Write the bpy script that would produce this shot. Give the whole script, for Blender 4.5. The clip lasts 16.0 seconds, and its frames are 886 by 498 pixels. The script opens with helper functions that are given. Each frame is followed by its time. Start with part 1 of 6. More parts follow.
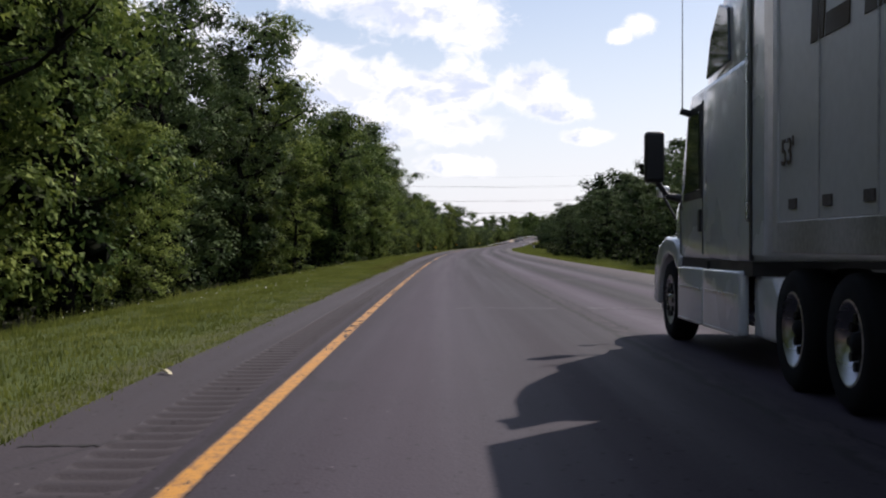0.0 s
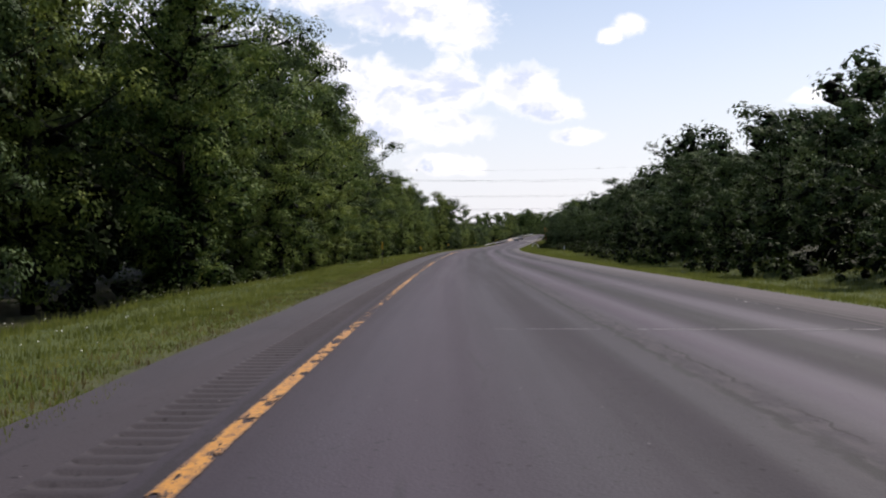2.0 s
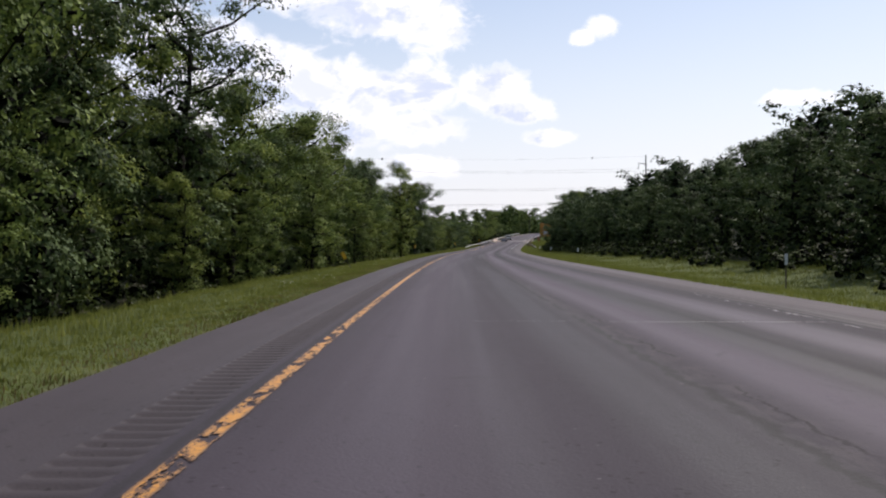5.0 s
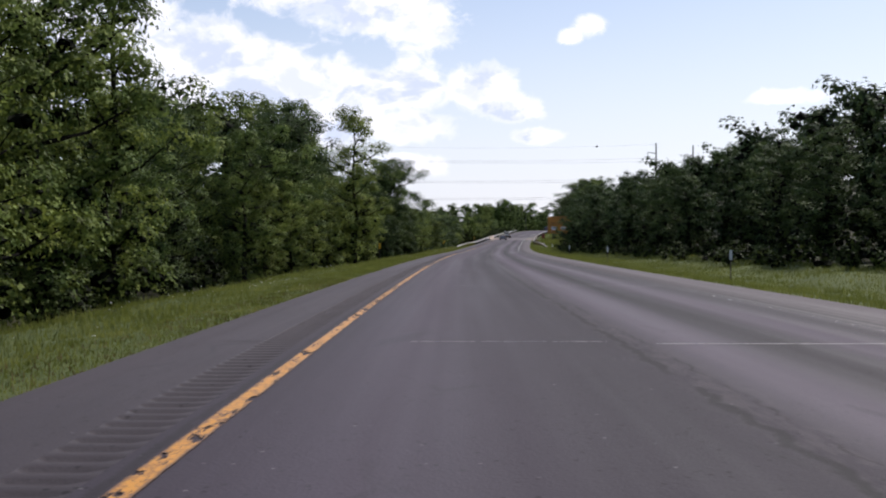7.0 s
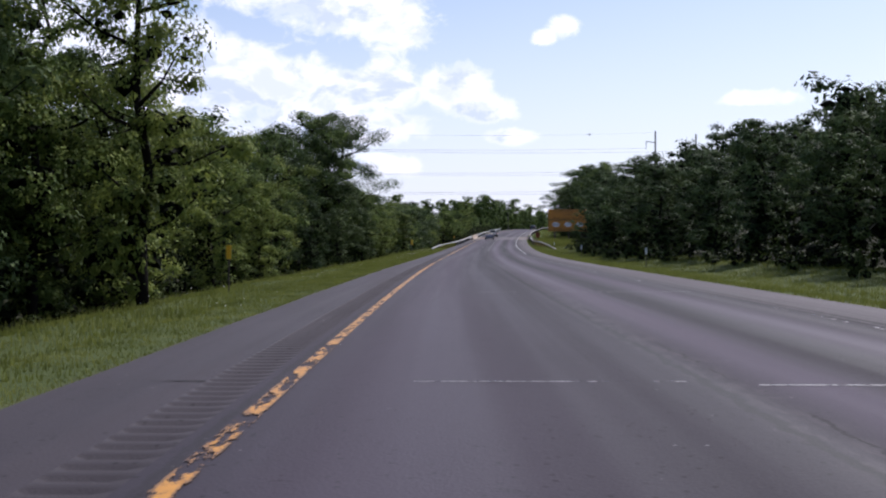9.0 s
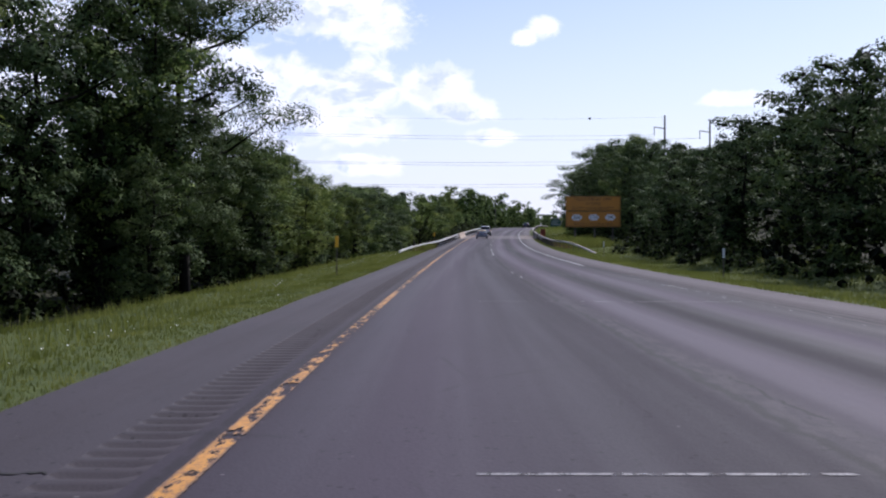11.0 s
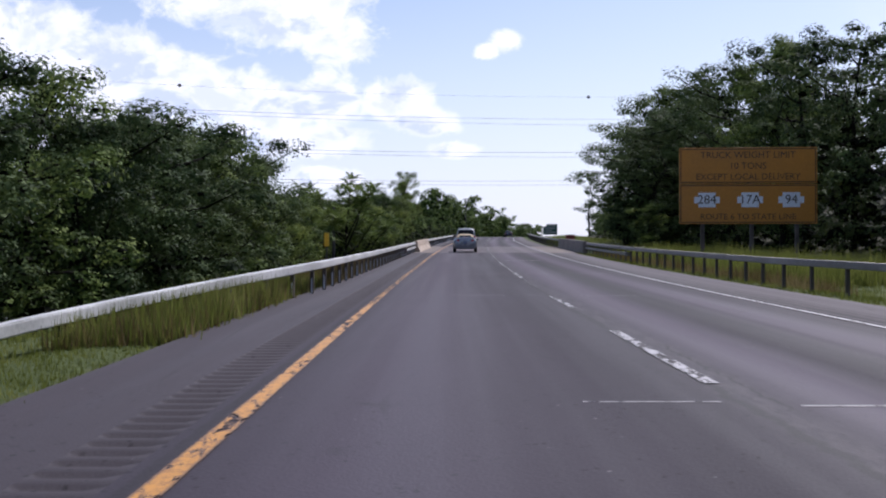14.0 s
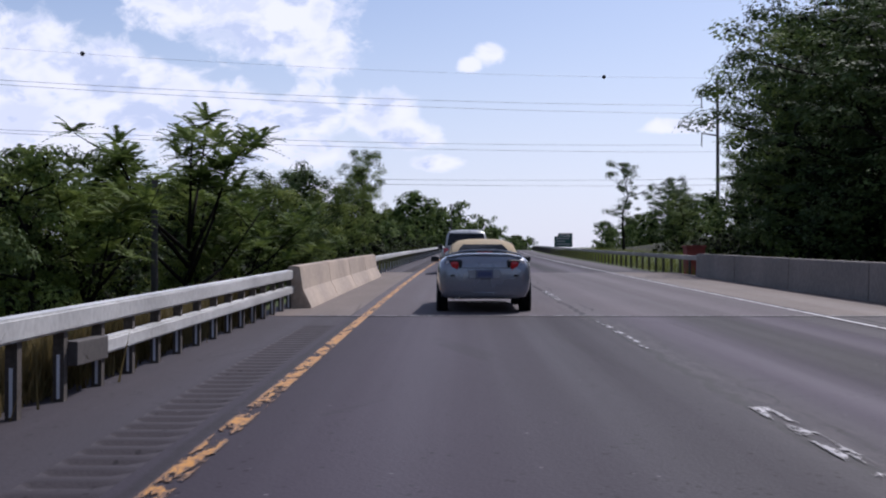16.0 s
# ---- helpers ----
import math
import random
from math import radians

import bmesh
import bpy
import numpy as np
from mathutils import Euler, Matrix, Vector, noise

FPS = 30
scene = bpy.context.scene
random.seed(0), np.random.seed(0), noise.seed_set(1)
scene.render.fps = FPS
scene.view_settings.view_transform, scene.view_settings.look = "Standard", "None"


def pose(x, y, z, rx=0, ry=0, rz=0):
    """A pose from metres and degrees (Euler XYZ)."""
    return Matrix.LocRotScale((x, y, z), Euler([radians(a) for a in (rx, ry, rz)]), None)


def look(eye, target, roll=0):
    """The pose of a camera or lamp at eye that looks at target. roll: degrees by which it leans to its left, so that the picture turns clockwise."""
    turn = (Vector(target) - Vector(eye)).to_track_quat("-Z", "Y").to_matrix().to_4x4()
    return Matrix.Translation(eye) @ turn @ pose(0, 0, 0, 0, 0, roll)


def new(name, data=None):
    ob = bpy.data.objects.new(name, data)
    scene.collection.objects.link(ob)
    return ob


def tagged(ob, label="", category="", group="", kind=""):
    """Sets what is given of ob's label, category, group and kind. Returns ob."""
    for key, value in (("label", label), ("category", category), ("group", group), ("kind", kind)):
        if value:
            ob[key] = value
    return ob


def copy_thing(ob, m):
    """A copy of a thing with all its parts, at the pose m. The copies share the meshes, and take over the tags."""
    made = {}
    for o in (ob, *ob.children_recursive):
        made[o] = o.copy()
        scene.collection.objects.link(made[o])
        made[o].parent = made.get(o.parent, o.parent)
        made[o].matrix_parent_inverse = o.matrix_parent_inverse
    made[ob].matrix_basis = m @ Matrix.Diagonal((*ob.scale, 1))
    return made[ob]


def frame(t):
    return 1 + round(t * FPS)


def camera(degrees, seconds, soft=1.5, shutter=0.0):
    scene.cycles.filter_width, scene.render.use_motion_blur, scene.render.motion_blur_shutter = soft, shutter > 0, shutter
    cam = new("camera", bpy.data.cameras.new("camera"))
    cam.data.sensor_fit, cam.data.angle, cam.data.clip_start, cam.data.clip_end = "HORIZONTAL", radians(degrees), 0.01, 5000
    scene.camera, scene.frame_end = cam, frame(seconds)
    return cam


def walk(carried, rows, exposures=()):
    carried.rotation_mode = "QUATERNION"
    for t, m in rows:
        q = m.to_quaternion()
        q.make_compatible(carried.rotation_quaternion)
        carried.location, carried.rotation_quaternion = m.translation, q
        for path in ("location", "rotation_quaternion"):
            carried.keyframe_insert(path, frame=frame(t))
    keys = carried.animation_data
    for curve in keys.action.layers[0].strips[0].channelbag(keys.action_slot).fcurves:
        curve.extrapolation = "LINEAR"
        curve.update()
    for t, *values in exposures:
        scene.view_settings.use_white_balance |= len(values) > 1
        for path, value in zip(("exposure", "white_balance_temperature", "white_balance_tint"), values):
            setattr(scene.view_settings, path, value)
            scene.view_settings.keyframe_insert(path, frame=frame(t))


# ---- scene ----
# camera and its drive along the inner lane
cam = camera(40.0, 16.0, soft=2.1)
PATH = [
    (0.0, 0.076, 0.00, 1.150, 89.76, 0.00, 0.00),
    (0.5, 0.103, 15.00, 1.150, 89.76, 0.00, -0.21),
    (1.0, 0.174, 30.00, 1.150, 89.73, 0.00, -0.37),
    (1.5, 0.284, 45.00, 1.150, 89.73, 0.00, -0.45),
    (2.0, 0.409, 60.00, 1.150, 89.73, 0.00, -0.45),
    (2.5, 0.548, 75.00, 1.150, 89.76, 0.00, -0.56),
    (3.0, 0.739, 90.00, 1.150, 89.76, 0.00, -0.82),
    (3.5, 1.022, 104.99, 1.150, 89.76, 0.00, -1.09),
    (4.0, 1.381, 119.99, 1.150, 89.81, 0.00, -1.36),
    (4.6, 1.899, 137.98, 1.150, 89.79, 0.00, -1.59),
    (5.2, 2.490, 155.97, 1.150, 89.78, 0.00, -1.82),
    (5.8, 3.138, 173.96, 1.150, 89.76, 0.00, -2.05),
    (6.5, 3.982, 194.95, 1.150, 89.73, 0.00, -2.31),
    (7.0, 4.617, 209.93, 1.150, 89.71, 0.00, -2.29),
    (7.5, 5.266, 224.92, 1.150, 89.68, 0.00, -2.45),
    (8.0, 5.953, 239.90, 1.150, 89.73, 0.00, -2.85),
    (8.5, 6.730, 254.88, 1.150, 89.71, 0.00, -3.22),
    (9.0, 7.598, 269.85, 1.150, 89.73, 0.00, -3.51),
    (9.6, 8.762, 287.81, 1.150, 89.74, 0.00, -3.79),
    (10.2, 10.021, 305.77, 1.150, 89.75, 0.00, -4.07),
    (10.8, 11.367, 323.72, 1.150, 89.75, 0.00, -4.35),
    (11.5, 13.052, 344.65, 1.150, 89.76, 0.00, -4.67),
    (12.0, 14.352, 359.60, 1.166, 89.92, 0.00, -4.97),
    (12.5, 15.728, 374.54, 1.216, 90.08, 0.00, -5.28),
    (13.0, 17.154, 389.47, 1.302, 90.08, 0.00, -5.60),
    (13.5, 18.667, 404.39, 1.422, 90.21, 0.00, -5.94),
    (14.0, 20.297, 419.30, 1.578, 90.35, 0.00, -6.21),
    (14.5, 21.984, 434.21, 1.768, 90.45, 0.00, -6.34),
    (15.0, 23.697, 449.11, 1.993, 90.61, 0.00, -6.58),
    (15.5, 25.461, 464.01, 2.253, 90.80, 0.00, -6.79),
    (16.0, 27.280, 478.89, 2.548, 90.96, 0.00, -7.00),
]
walk(cam, [(t, pose(*p)) for t, *p in PATH],
     [(0.0, 0.0, 6350, 16), (4.0, 0.0, 6350, 16), (7.0, 0.0, 6150, 16), (9.0, 0.0, 5800, 19), (12.5, 0.0, 5700, 20), (14.5, -0.05, 5750, 20), (16.0, -0.26, 5720, 20)])


# ---------------------------------------------------------------- light
SUN_DIR = Vector((0.615, 0.76, 1.0)).normalized()
sun_data = bpy.data.lights.new("sun", "SUN")
sun_data.energy, sun_data.angle, sun_data.color = 5.0, radians(0.55), (1.0, 0.93, 0.82)
sun = new("sun", sun_data)
sun.matrix_world = look((0, 0, 60), Vector((0, 0, 60)) - SUN_DIR)


class Nodes:
    """Short calls for the nodes of one tree."""

    def __init__(self, tree):
        self.t = tree
        tree.nodes.clear()

    def put(self, sock, value):
        if isinstance(value, bpy.types.NodeSocket):
            self.t.links.new(value, sock)
        elif isinstance(value, (tuple, list)) and sock.type == "RGBA" and len(value) == 3:
            sock.default_value = (*value, 1)
        else:
            sock.default_value = value

    def math(self, op, a, b=0.0, c=None, clamp=False):
        n = self.t.nodes.new("ShaderNodeMath")
        n.operation, n.use_clamp = op, clamp
        self.put(n.inputs[0], a)
        self.put(n.inputs[1], b)
        if c is not None:
            self.put(n.inputs[2], c)
        return n.outputs[0]

    def step(self, x, lo, hi, a=0.0, b=1.0):
        n = self.t.nodes.new("ShaderNodeMapRange")
        n.interpolation_type = "SMOOTHSTEP"
        for i, v in enumerate((x, lo, hi, a, b)):
            self.put(n.inputs[i], v)
        return n.outputs[0]

    def noise(self, vec, scale, detail=3.0, rough=0.55, warp=0.0):
        n = self.t.nodes.new("ShaderNodeTexNoise")
        if vec is not None:
            self.put(n.inputs["Vector"], vec)
        n.inputs["Scale"].default_value, n.inputs["Detail"].default_value = scale, detail
        n.inputs["Roughness"].default_value, n.inputs["Distortion"].default_value = rough, warp
        return n.outputs[0]

    def voronoi(self, vec, scale, feature="F1"):
        n = self.t.nodes.new("ShaderNodeTexVoronoi")
        n.feature = feature
        self.put(n.inputs["Vector"], vec)
        n.inputs["Scale"].default_value = scale
        return n.outputs["Distance"]

    def mix(self, f, a, b, kind="MIX"):
        n = self.t.nodes.new("ShaderNodeMix")
        n.data_type, n.blend_type = "RGBA", kind
        self.put(n.inputs[0], f)
        self.put(n.inputs[6], a)
        self.put(n.inputs[7], b)
        return n.outputs[2]

    def ramp(self, f, stops):
        n = self.t.nodes.new("ShaderNodeValToRGB")
        self.put(n.inputs[0], f)
        while len(n.color_ramp.elements) < len(stops):
            n.color_ramp.elements.new(0.5)
        for e, (p, c) in zip(n.color_ramp.elements, stops):
            e.position, e.color = p, (*c, 1)
        return n.outputs[0]

    def scaled(self, vec, sx, sy, sz):
        n = self.t.nodes.new("ShaderNodeMapping")
        self.put(n.inputs[0], vec)
        n.inputs["Scale"].default_value = (sx, sy, sz)
        return n.outputs[0]

    def object(self):
        return self.t.nodes.new("ShaderNodeTexCoord").outputs["Object"]

    def world_place(self):
        return self.t.nodes.new("ShaderNodeNewGeometry").outputs["Position"]

    def island(self):
        return self.t.nodes.new("ShaderNodeNewGeometry").outputs["Random Per Island"]

    def each(self):
        return self.t.nodes.new("ShaderNodeObjectInfo").outputs["Random"]

    def uv(self):
        n = self.t.nodes.new("ShaderNodeSeparateXYZ")
        v = self.t.nodes.new("ShaderNodeUVMap")
        self.t.links.new(v.outputs[0], n.inputs[0])
        return v.outputs[0], n.outputs[0], n.outputs[1]

    def bump(self, h, strength=0.3, dist=0.02):
        n = self.t.nodes.new("ShaderNodeBump")
        self.put(n.inputs["Height"], h)
        n.inputs["Strength"].default_value, n.inputs["Distance"].default_value = strength, dist
        return n.outputs[0]

    def surface(self, color, rough=0.7, metal=0.0, normal=None, coat=0.0, spec=0.5, thin=0.0):
        p = self.t.nodes.new("ShaderNodeBsdfPrincipled")
        self.put(p.inputs["Base Color"], color)
        self.put(p.inputs["Roughness"], rough)
        self.put(p.inputs["Metallic"], metal)
        p.inputs["Coat Weight"].default_value = coat
        p.inputs["Coat Roughness"].default_value = 0.06
        p.inputs["Specular IOR Level"].default_value = spec
        if normal is not None:
            self.put(p.inputs["Normal"], normal)
        out = self.t.nodes.new("ShaderNodeOutputMaterial")
        if thin:
            tr = self.t.nodes.new("ShaderNodeBsdfTranslucent")
            self.put(tr.inputs[0], color)
            m = self.t.nodes.new("ShaderNodeMixShader")
            m.inputs[0].default_value = thin
            self.t.links.new(p.outputs[0], m.inputs[1])
            self.t.links.new(tr.outputs[0], m.inputs[2])
            self.t.links.new(m.outputs[0], out.inputs[0])
        else:
            self.t.links.new(p.outputs[0], out.inputs[0])
        return p


# ---- sky: clear air with fair-weather cumulus
world = bpy.data.worlds.new("sky")
scene.world = world
world.use_nodes = True
w = Nodes(world.node_tree)
sky = w.t.nodes.new("ShaderNodeTexSky")
sky.sky_type, sky.sun_disc = "NISHITA", False
sky.sun_elevation = math.asin(SUN_DIR.z)
sky.sun_rotation = math.atan2(SUN_DIR.x, SUN_DIR.y)
sky.dust_density, sky.ozone_density, sky.air_density = 1.2, 1.6, 1.0
way = w.t.nodes.new("ShaderNodeTexCoord").outputs["Generated"]
sep = w.t.nodes.new("ShaderNodeSeparateXYZ")
w.t.links.new(way, sep.inputs[0])
az = w.math("ARCTAN2", sep.outputs[0], sep.outputs[1])
el = w.math("ARCSINE", sep.outputs[2])
comb = w.t.nodes.new("ShaderNodeCombineXYZ")
w.put(comb.inputs[0], az)
w.put(comb.inputs[1], w.math("MULTIPLY", el, 1.35))
flat = comb.outputs[0]
billow = w.noise(flat, 14.0, 7.0, 0.57, 0.3)
# cumulus heaps: azimuth, elevation, half width, half height (degrees)
HEAPS = [(-1.0, 11.7, 3.9, 2.0), (-4.8, 12.3, 2.8, 1.4), (1.3, 10.3, 1.9, 1.3), (-6.6, 8.3, 2.6, 1.2), (-4.4, 7.4, 2.6, 1.3), (-1.8, 6.9, 2.5, 1.4), (1.0, 7.2, 2.1, 1.2),
         (3.6, 7.3, 1.9, 1.0), (5.3, 6.3, 1.5, 0.7), (-3.5, 5.3, 2.9, 1.0), (0.6, 5.5, 2.3, 0.8), (-12.4, 9.8, 3.0, 1.6), (-9.4, 8.8, 2.8, 1.5), (-8.0, 6.8, 3.2, 1.4), (-12.2, 6.6, 3.6, 1.8),
         (-16.3, 9.2, 3.4, 2.0), (-16.0, 6.2, 3.6, 1.6), (9.2, 10.1, 0.85, 0.62), (8.3, 9.6, 0.6, 0.4), (6.6, 5.0, 1.1, 0.4), (0.7, 3.7, 1.8, 0.5), (18.0, 6.6, 1.9, 0.4)]
heap = None
for a, e, ra, re_ in HEAPS:
    dx = w.math("DIVIDE", w.math("SUBTRACT", az, radians(a)), radians(ra))
    dy = w.math("DIVIDE", w.math("SUBTRACT", el, radians(e)), radians(re_))
    d = w.math("SUBTRACT", 1.0, w.math("SQRT", w.math("ADD", w.math("MULTIPLY", dx, dx), w.math("MULTIPLY", dy, dy))))
    heap = d if heap is None else w.math("SMOOTH_MAX", heap, d, 0.25)
field = w.math("ADD", heap, w.math("MULTIPLY", w.math("SUBTRACT", billow, 0.5), 1.8))
field = w.math("ADD", field, w.math("MULTIPLY", w.math("SUBTRACT", w.noise(flat, 40.0, 6.0, 0.62, 0.5), 0.5), 1.6))
# clouds over the unseen rest of the sky, kept sparser to weaken fill light
rest = w.noise(way, 2.6, 6.0, 0.55)
wide = w.step(w.math("ABSOLUTE", az), 0.36, 0.6)
high = w.step(el, 0.28, 0.45)
elsewhere = w.math("MULTIPLY", w.step(rest, 0.56, 0.72), w.math("MAXIMUM", wide, high))
cover = w.math("MAXIMUM", w.step(field, -0.26, 0.36), w.math("MULTIPLY", elsewhere, 0.8))
shade_n = w.noise(flat, 21.0, 6.0, 0.6, 0.5)
core = w.math("MULTIPLY", w.step(field, 0.15, 0.8), w.step(shade_n, 0.44, 0.58))
core = w.math("MULTIPLY", core, w.step(az, 0.115, 0.135, 1.0, 0.0))
toward = w.t.nodes.new("ShaderNodeVectorMath")
w.put(toward.inputs[0], flat)
toward.inputs[1].default_value = (0.014, 0.022, 0.0)
lee = w.math("SUBTRACT", w.noise(toward.outputs[0], 14.0, 7.0, 0.57, 0.3), billow)
relief = w.math("MULTIPLY", w.step(lee, -0.03, 0.11), w.step(field, -0.1, 0.35))
core = w.math("MAXIMUM", w.math("MULTIPLY", core, 0.6), w.math("MULTIPLY", relief, w.step(az, 0.115, 0.135, 1.0, 0.3)))
cloud_col = w.mix(core, (1.0, 0.99, 0.985), (0.64, 0.70, 0.82))
haze = w.step(el, 0.0, 0.25, 0.72, 0.10)
air = w.t.nodes.new("ShaderNodeBackground")
w.put(air.inputs[0], w.mix(haze, sky.outputs[0], (9.0, 9.3, 9.9)))
air.inputs[1].default_value = 0.108
puff = w.t.nodes.new("ShaderNodeBackground")
w.put(puff.inputs[0], cloud_col)
puff.inputs[1].default_value = 1.16
ms = w.t.nodes.new("ShaderNodeMixShader")
w.put(ms.inputs[0], w.math("MULTIPLY", cover, 0.92))
w.t.links.new(air.outputs[0], ms.inputs[1])
w.t.links.new(puff.outputs[0], ms.inputs[2])
wo = w.t.nodes.new("ShaderNodeOutputWorld")
w.t.links.new(ms.outputs[0], wo.inputs[0])

# ---------------------------------------------------------------- materials


def material(name):
    m = bpy.data.materials.new(name)
    m.use_nodes = True
    return m, Nodes(m.node_tree)


def plain(name, color, rough=0.6, metal=0.0, grain=0.12, scale=6.0, coat=0.0, bump=0.0, spec=0.5):
    """A painted, rubber, metal or plastic surface with dirt at two scales."""
    m, n = material(name)
    o = n.object()
    big, fine = n.noise(o, scale * 0.25, 4.0), n.noise(o, scale * 8, 3.0)
    f = n.math("ADD", n.math("MULTIPLY", big, 0.65), n.math("MULTIPLY", fine, 0.35))
    dark = tuple(c * (1 - 2.2 * grain) for c in color)
    lite = tuple(min(1, c * (1 + 1.4 * grain)) for c in color)
    r = n.step(big, 0.3, 0.7, max(0.02, rough - 0.08), min(1, rough + 0.1))
    n.surface(n.ramp(f, [(0.32, dark), (0.66, lite)]), r, metal, n.bump(fine, bump, 0.01) if bump else None, coat, spec)
    return m


def asphalt(name, base, tint=(1, 1, 1.04), joint=None, tone_bands=(), patch=0.35, seams=()):
    """Bituminous surface in road coordinates: u across, v along, in metres."""
    m, n = material(name)
    uv, u, v = n.uv()
    stone = n.noise(uv, 55.0, 2.0, 0.7)
    grit = n.voronoi(uv, 38.0)
    blot = n.noise(n.scaled(uv, 1, 0.22, 1), 1.1, 5.0, 0.6)
    streak = n.noise(n.scaled(uv, 1.5, 0.02, 1), 1.0, 3.0, 0.5)
    fleck = n.voronoi(uv, 5.5)
    fleck_on = n.noise(uv, 3.1, 2.0, 0.6)
    speck = n.voronoi(n.scaled(uv, 1, 0.6, 1), 11.0)
    val = n.math("ADD", n.math("MULTIPLY", n.math("SUBTRACT", blot, 0.5), patch), n.math("MULTIPLY", n.math("SUBTRACT", streak, 0.5), 0.34))
    val = n.math("ADD", val, n.math("MULTIPLY", n.math("SUBTRACT", stone, 0.5), 0.6))
    val = n.math("ADD", val, 1.0)
    val = n.math("SUBTRACT", val, n.math("MULTIPLY", n.math("MULTIPLY", n.step(speck, 0.12, 0.24, 1.0, 0.0), n.step(fleck_on, 0.42, 0.56)), 0.6))
    # lengthwise bands: wheel wear, with some glare painted into the tone
    for c, wd, amt in tone_bands:
        g = n.math("DIVIDE", n.math("SUBTRACT", u, c), wd)
        g = n.math("POWER", 2.718, n.math("MULTIPLY", n.math("MULTIPLY", g, g), -1.0))
        val = n.math("ADD", val, n.math("MULTIPLY", g, amt))
    col = n.mix(1.0, (base * tint[0], base * tint[1], base * tint[2]), (1, 1, 1), "MULTIPLY")
    vm = n.t.nodes.new("ShaderNodeVectorMath")
    vm.operation = "SCALE"
    n.put(vm.inputs[0], col)
    n.put(vm.inputs["Scale"], val)
    col = vm.outputs[0]
    # scattered pale stones
    pale = n.math("MULTIPLY", n.step(fleck, 0.05, 0.10, 1.0, 0.0), n.step(fleck_on, 0.55, 0.62))
    col = n.mix(n.math("MULTIPLY", pale, 0.6), col, (0.20, 0.19, 0.19))
    # meandering cracks
    wob = n.noise(n.scaled(uv, 1, 1, 1), 1.7, 4.0, 0.65)
    fine_crack = n.voronoi(n.scaled(uv, 0.42, 0.16, 1), 1.0, "DISTANCE_TO_EDGE")
    crack = n.math("MULTIPLY", n.step(fine_crack, 0.004, 0.016, 1.0, 0.0), n.step(blot, 0.52, 0.62))
    col = n.mix(n.math("MULTIPLY", crack, 0.3), col, (0.012, 0.012, 0.013))
    if joint is not None:
        # worn longitudinal paving joint: ravelled pale band with dark cracks
        du = n.math("SUBTRACT", n.math("ADD", u, n.math("MULTIPLY", n.math("SUBTRACT", wob, 0.5), 0.34)), joint)
        band = n.math("MULTIPLY", n.step(n.math("ABSOLUTE", n.math("SUBTRACT", du, 0.14)), 0.05, 0.36, 1.0, 0.0), n.step(n.noise(n.scaled(uv, 3, 0.7, 1), 2.0, 5.0, 0.7), 0.42, 0.6))
        col = n.mix(n.math("MULTIPLY", band, 0.14), col, (0.15, 0.13, 0.125))
        line = n.math("MULTIPLY", n.step(n.math("ABSOLUTE", du), 0.018, 0.075, 1.0, 0.0), n.step(n.noise(n.scaled(uv, 1, 0.4, 1), 1.3, 3.0), 0.34, 0.46))
        line2 = n.math("MULTIPLY", n.step(n.math("ABSOLUTE", n.math("SUBTRACT", du, 0.27)), 0.004, 0.026, 1.0, 0.0), n.step(n.noise(n.scaled(uv, 1, 0.3, 1), 0.9, 3.0), 0.45, 0.55))
        col = n.mix(n.math("MULTIPLY", n.math("MAXIMUM", line, line2), 0.9), col, (0.010, 0.009, 0.010))
    for c, wd, amt in seams:
        # open, crumbling seam of uneven width
        ds = n.math("ABSOLUTE", n.math("SUBTRACT", n.math("ADD", u, n.math("MULTIPLY", n.math("SUBTRACT", wob, 0.5), wd * 1.6)), c))
        fray = n.noise(n.scaled(uv, 6, 1.5, 1), 1.3, 5.0, 0.7)
        gone = n.math("MULTIPLY", n.step(ds, wd * 0.35, wd, 1.0, 0.0), n.step(fray, 0.34, 0.48))
        col = n.mix(n.math("MULTIPLY", gone, amt), col, (0.012, 0.011, 0.011))
    h = n.math("ADD", n.math("MULTIPLY", stone, 0.6), n.math("MULTIPLY", grit, 0.5))
    n.surface(col, n.step(streak, 0.3, 0.7, 0.69, 0.86), 0.0, n.bump(h, 0.22, 0.012), 0.0, 0.18)
    return m


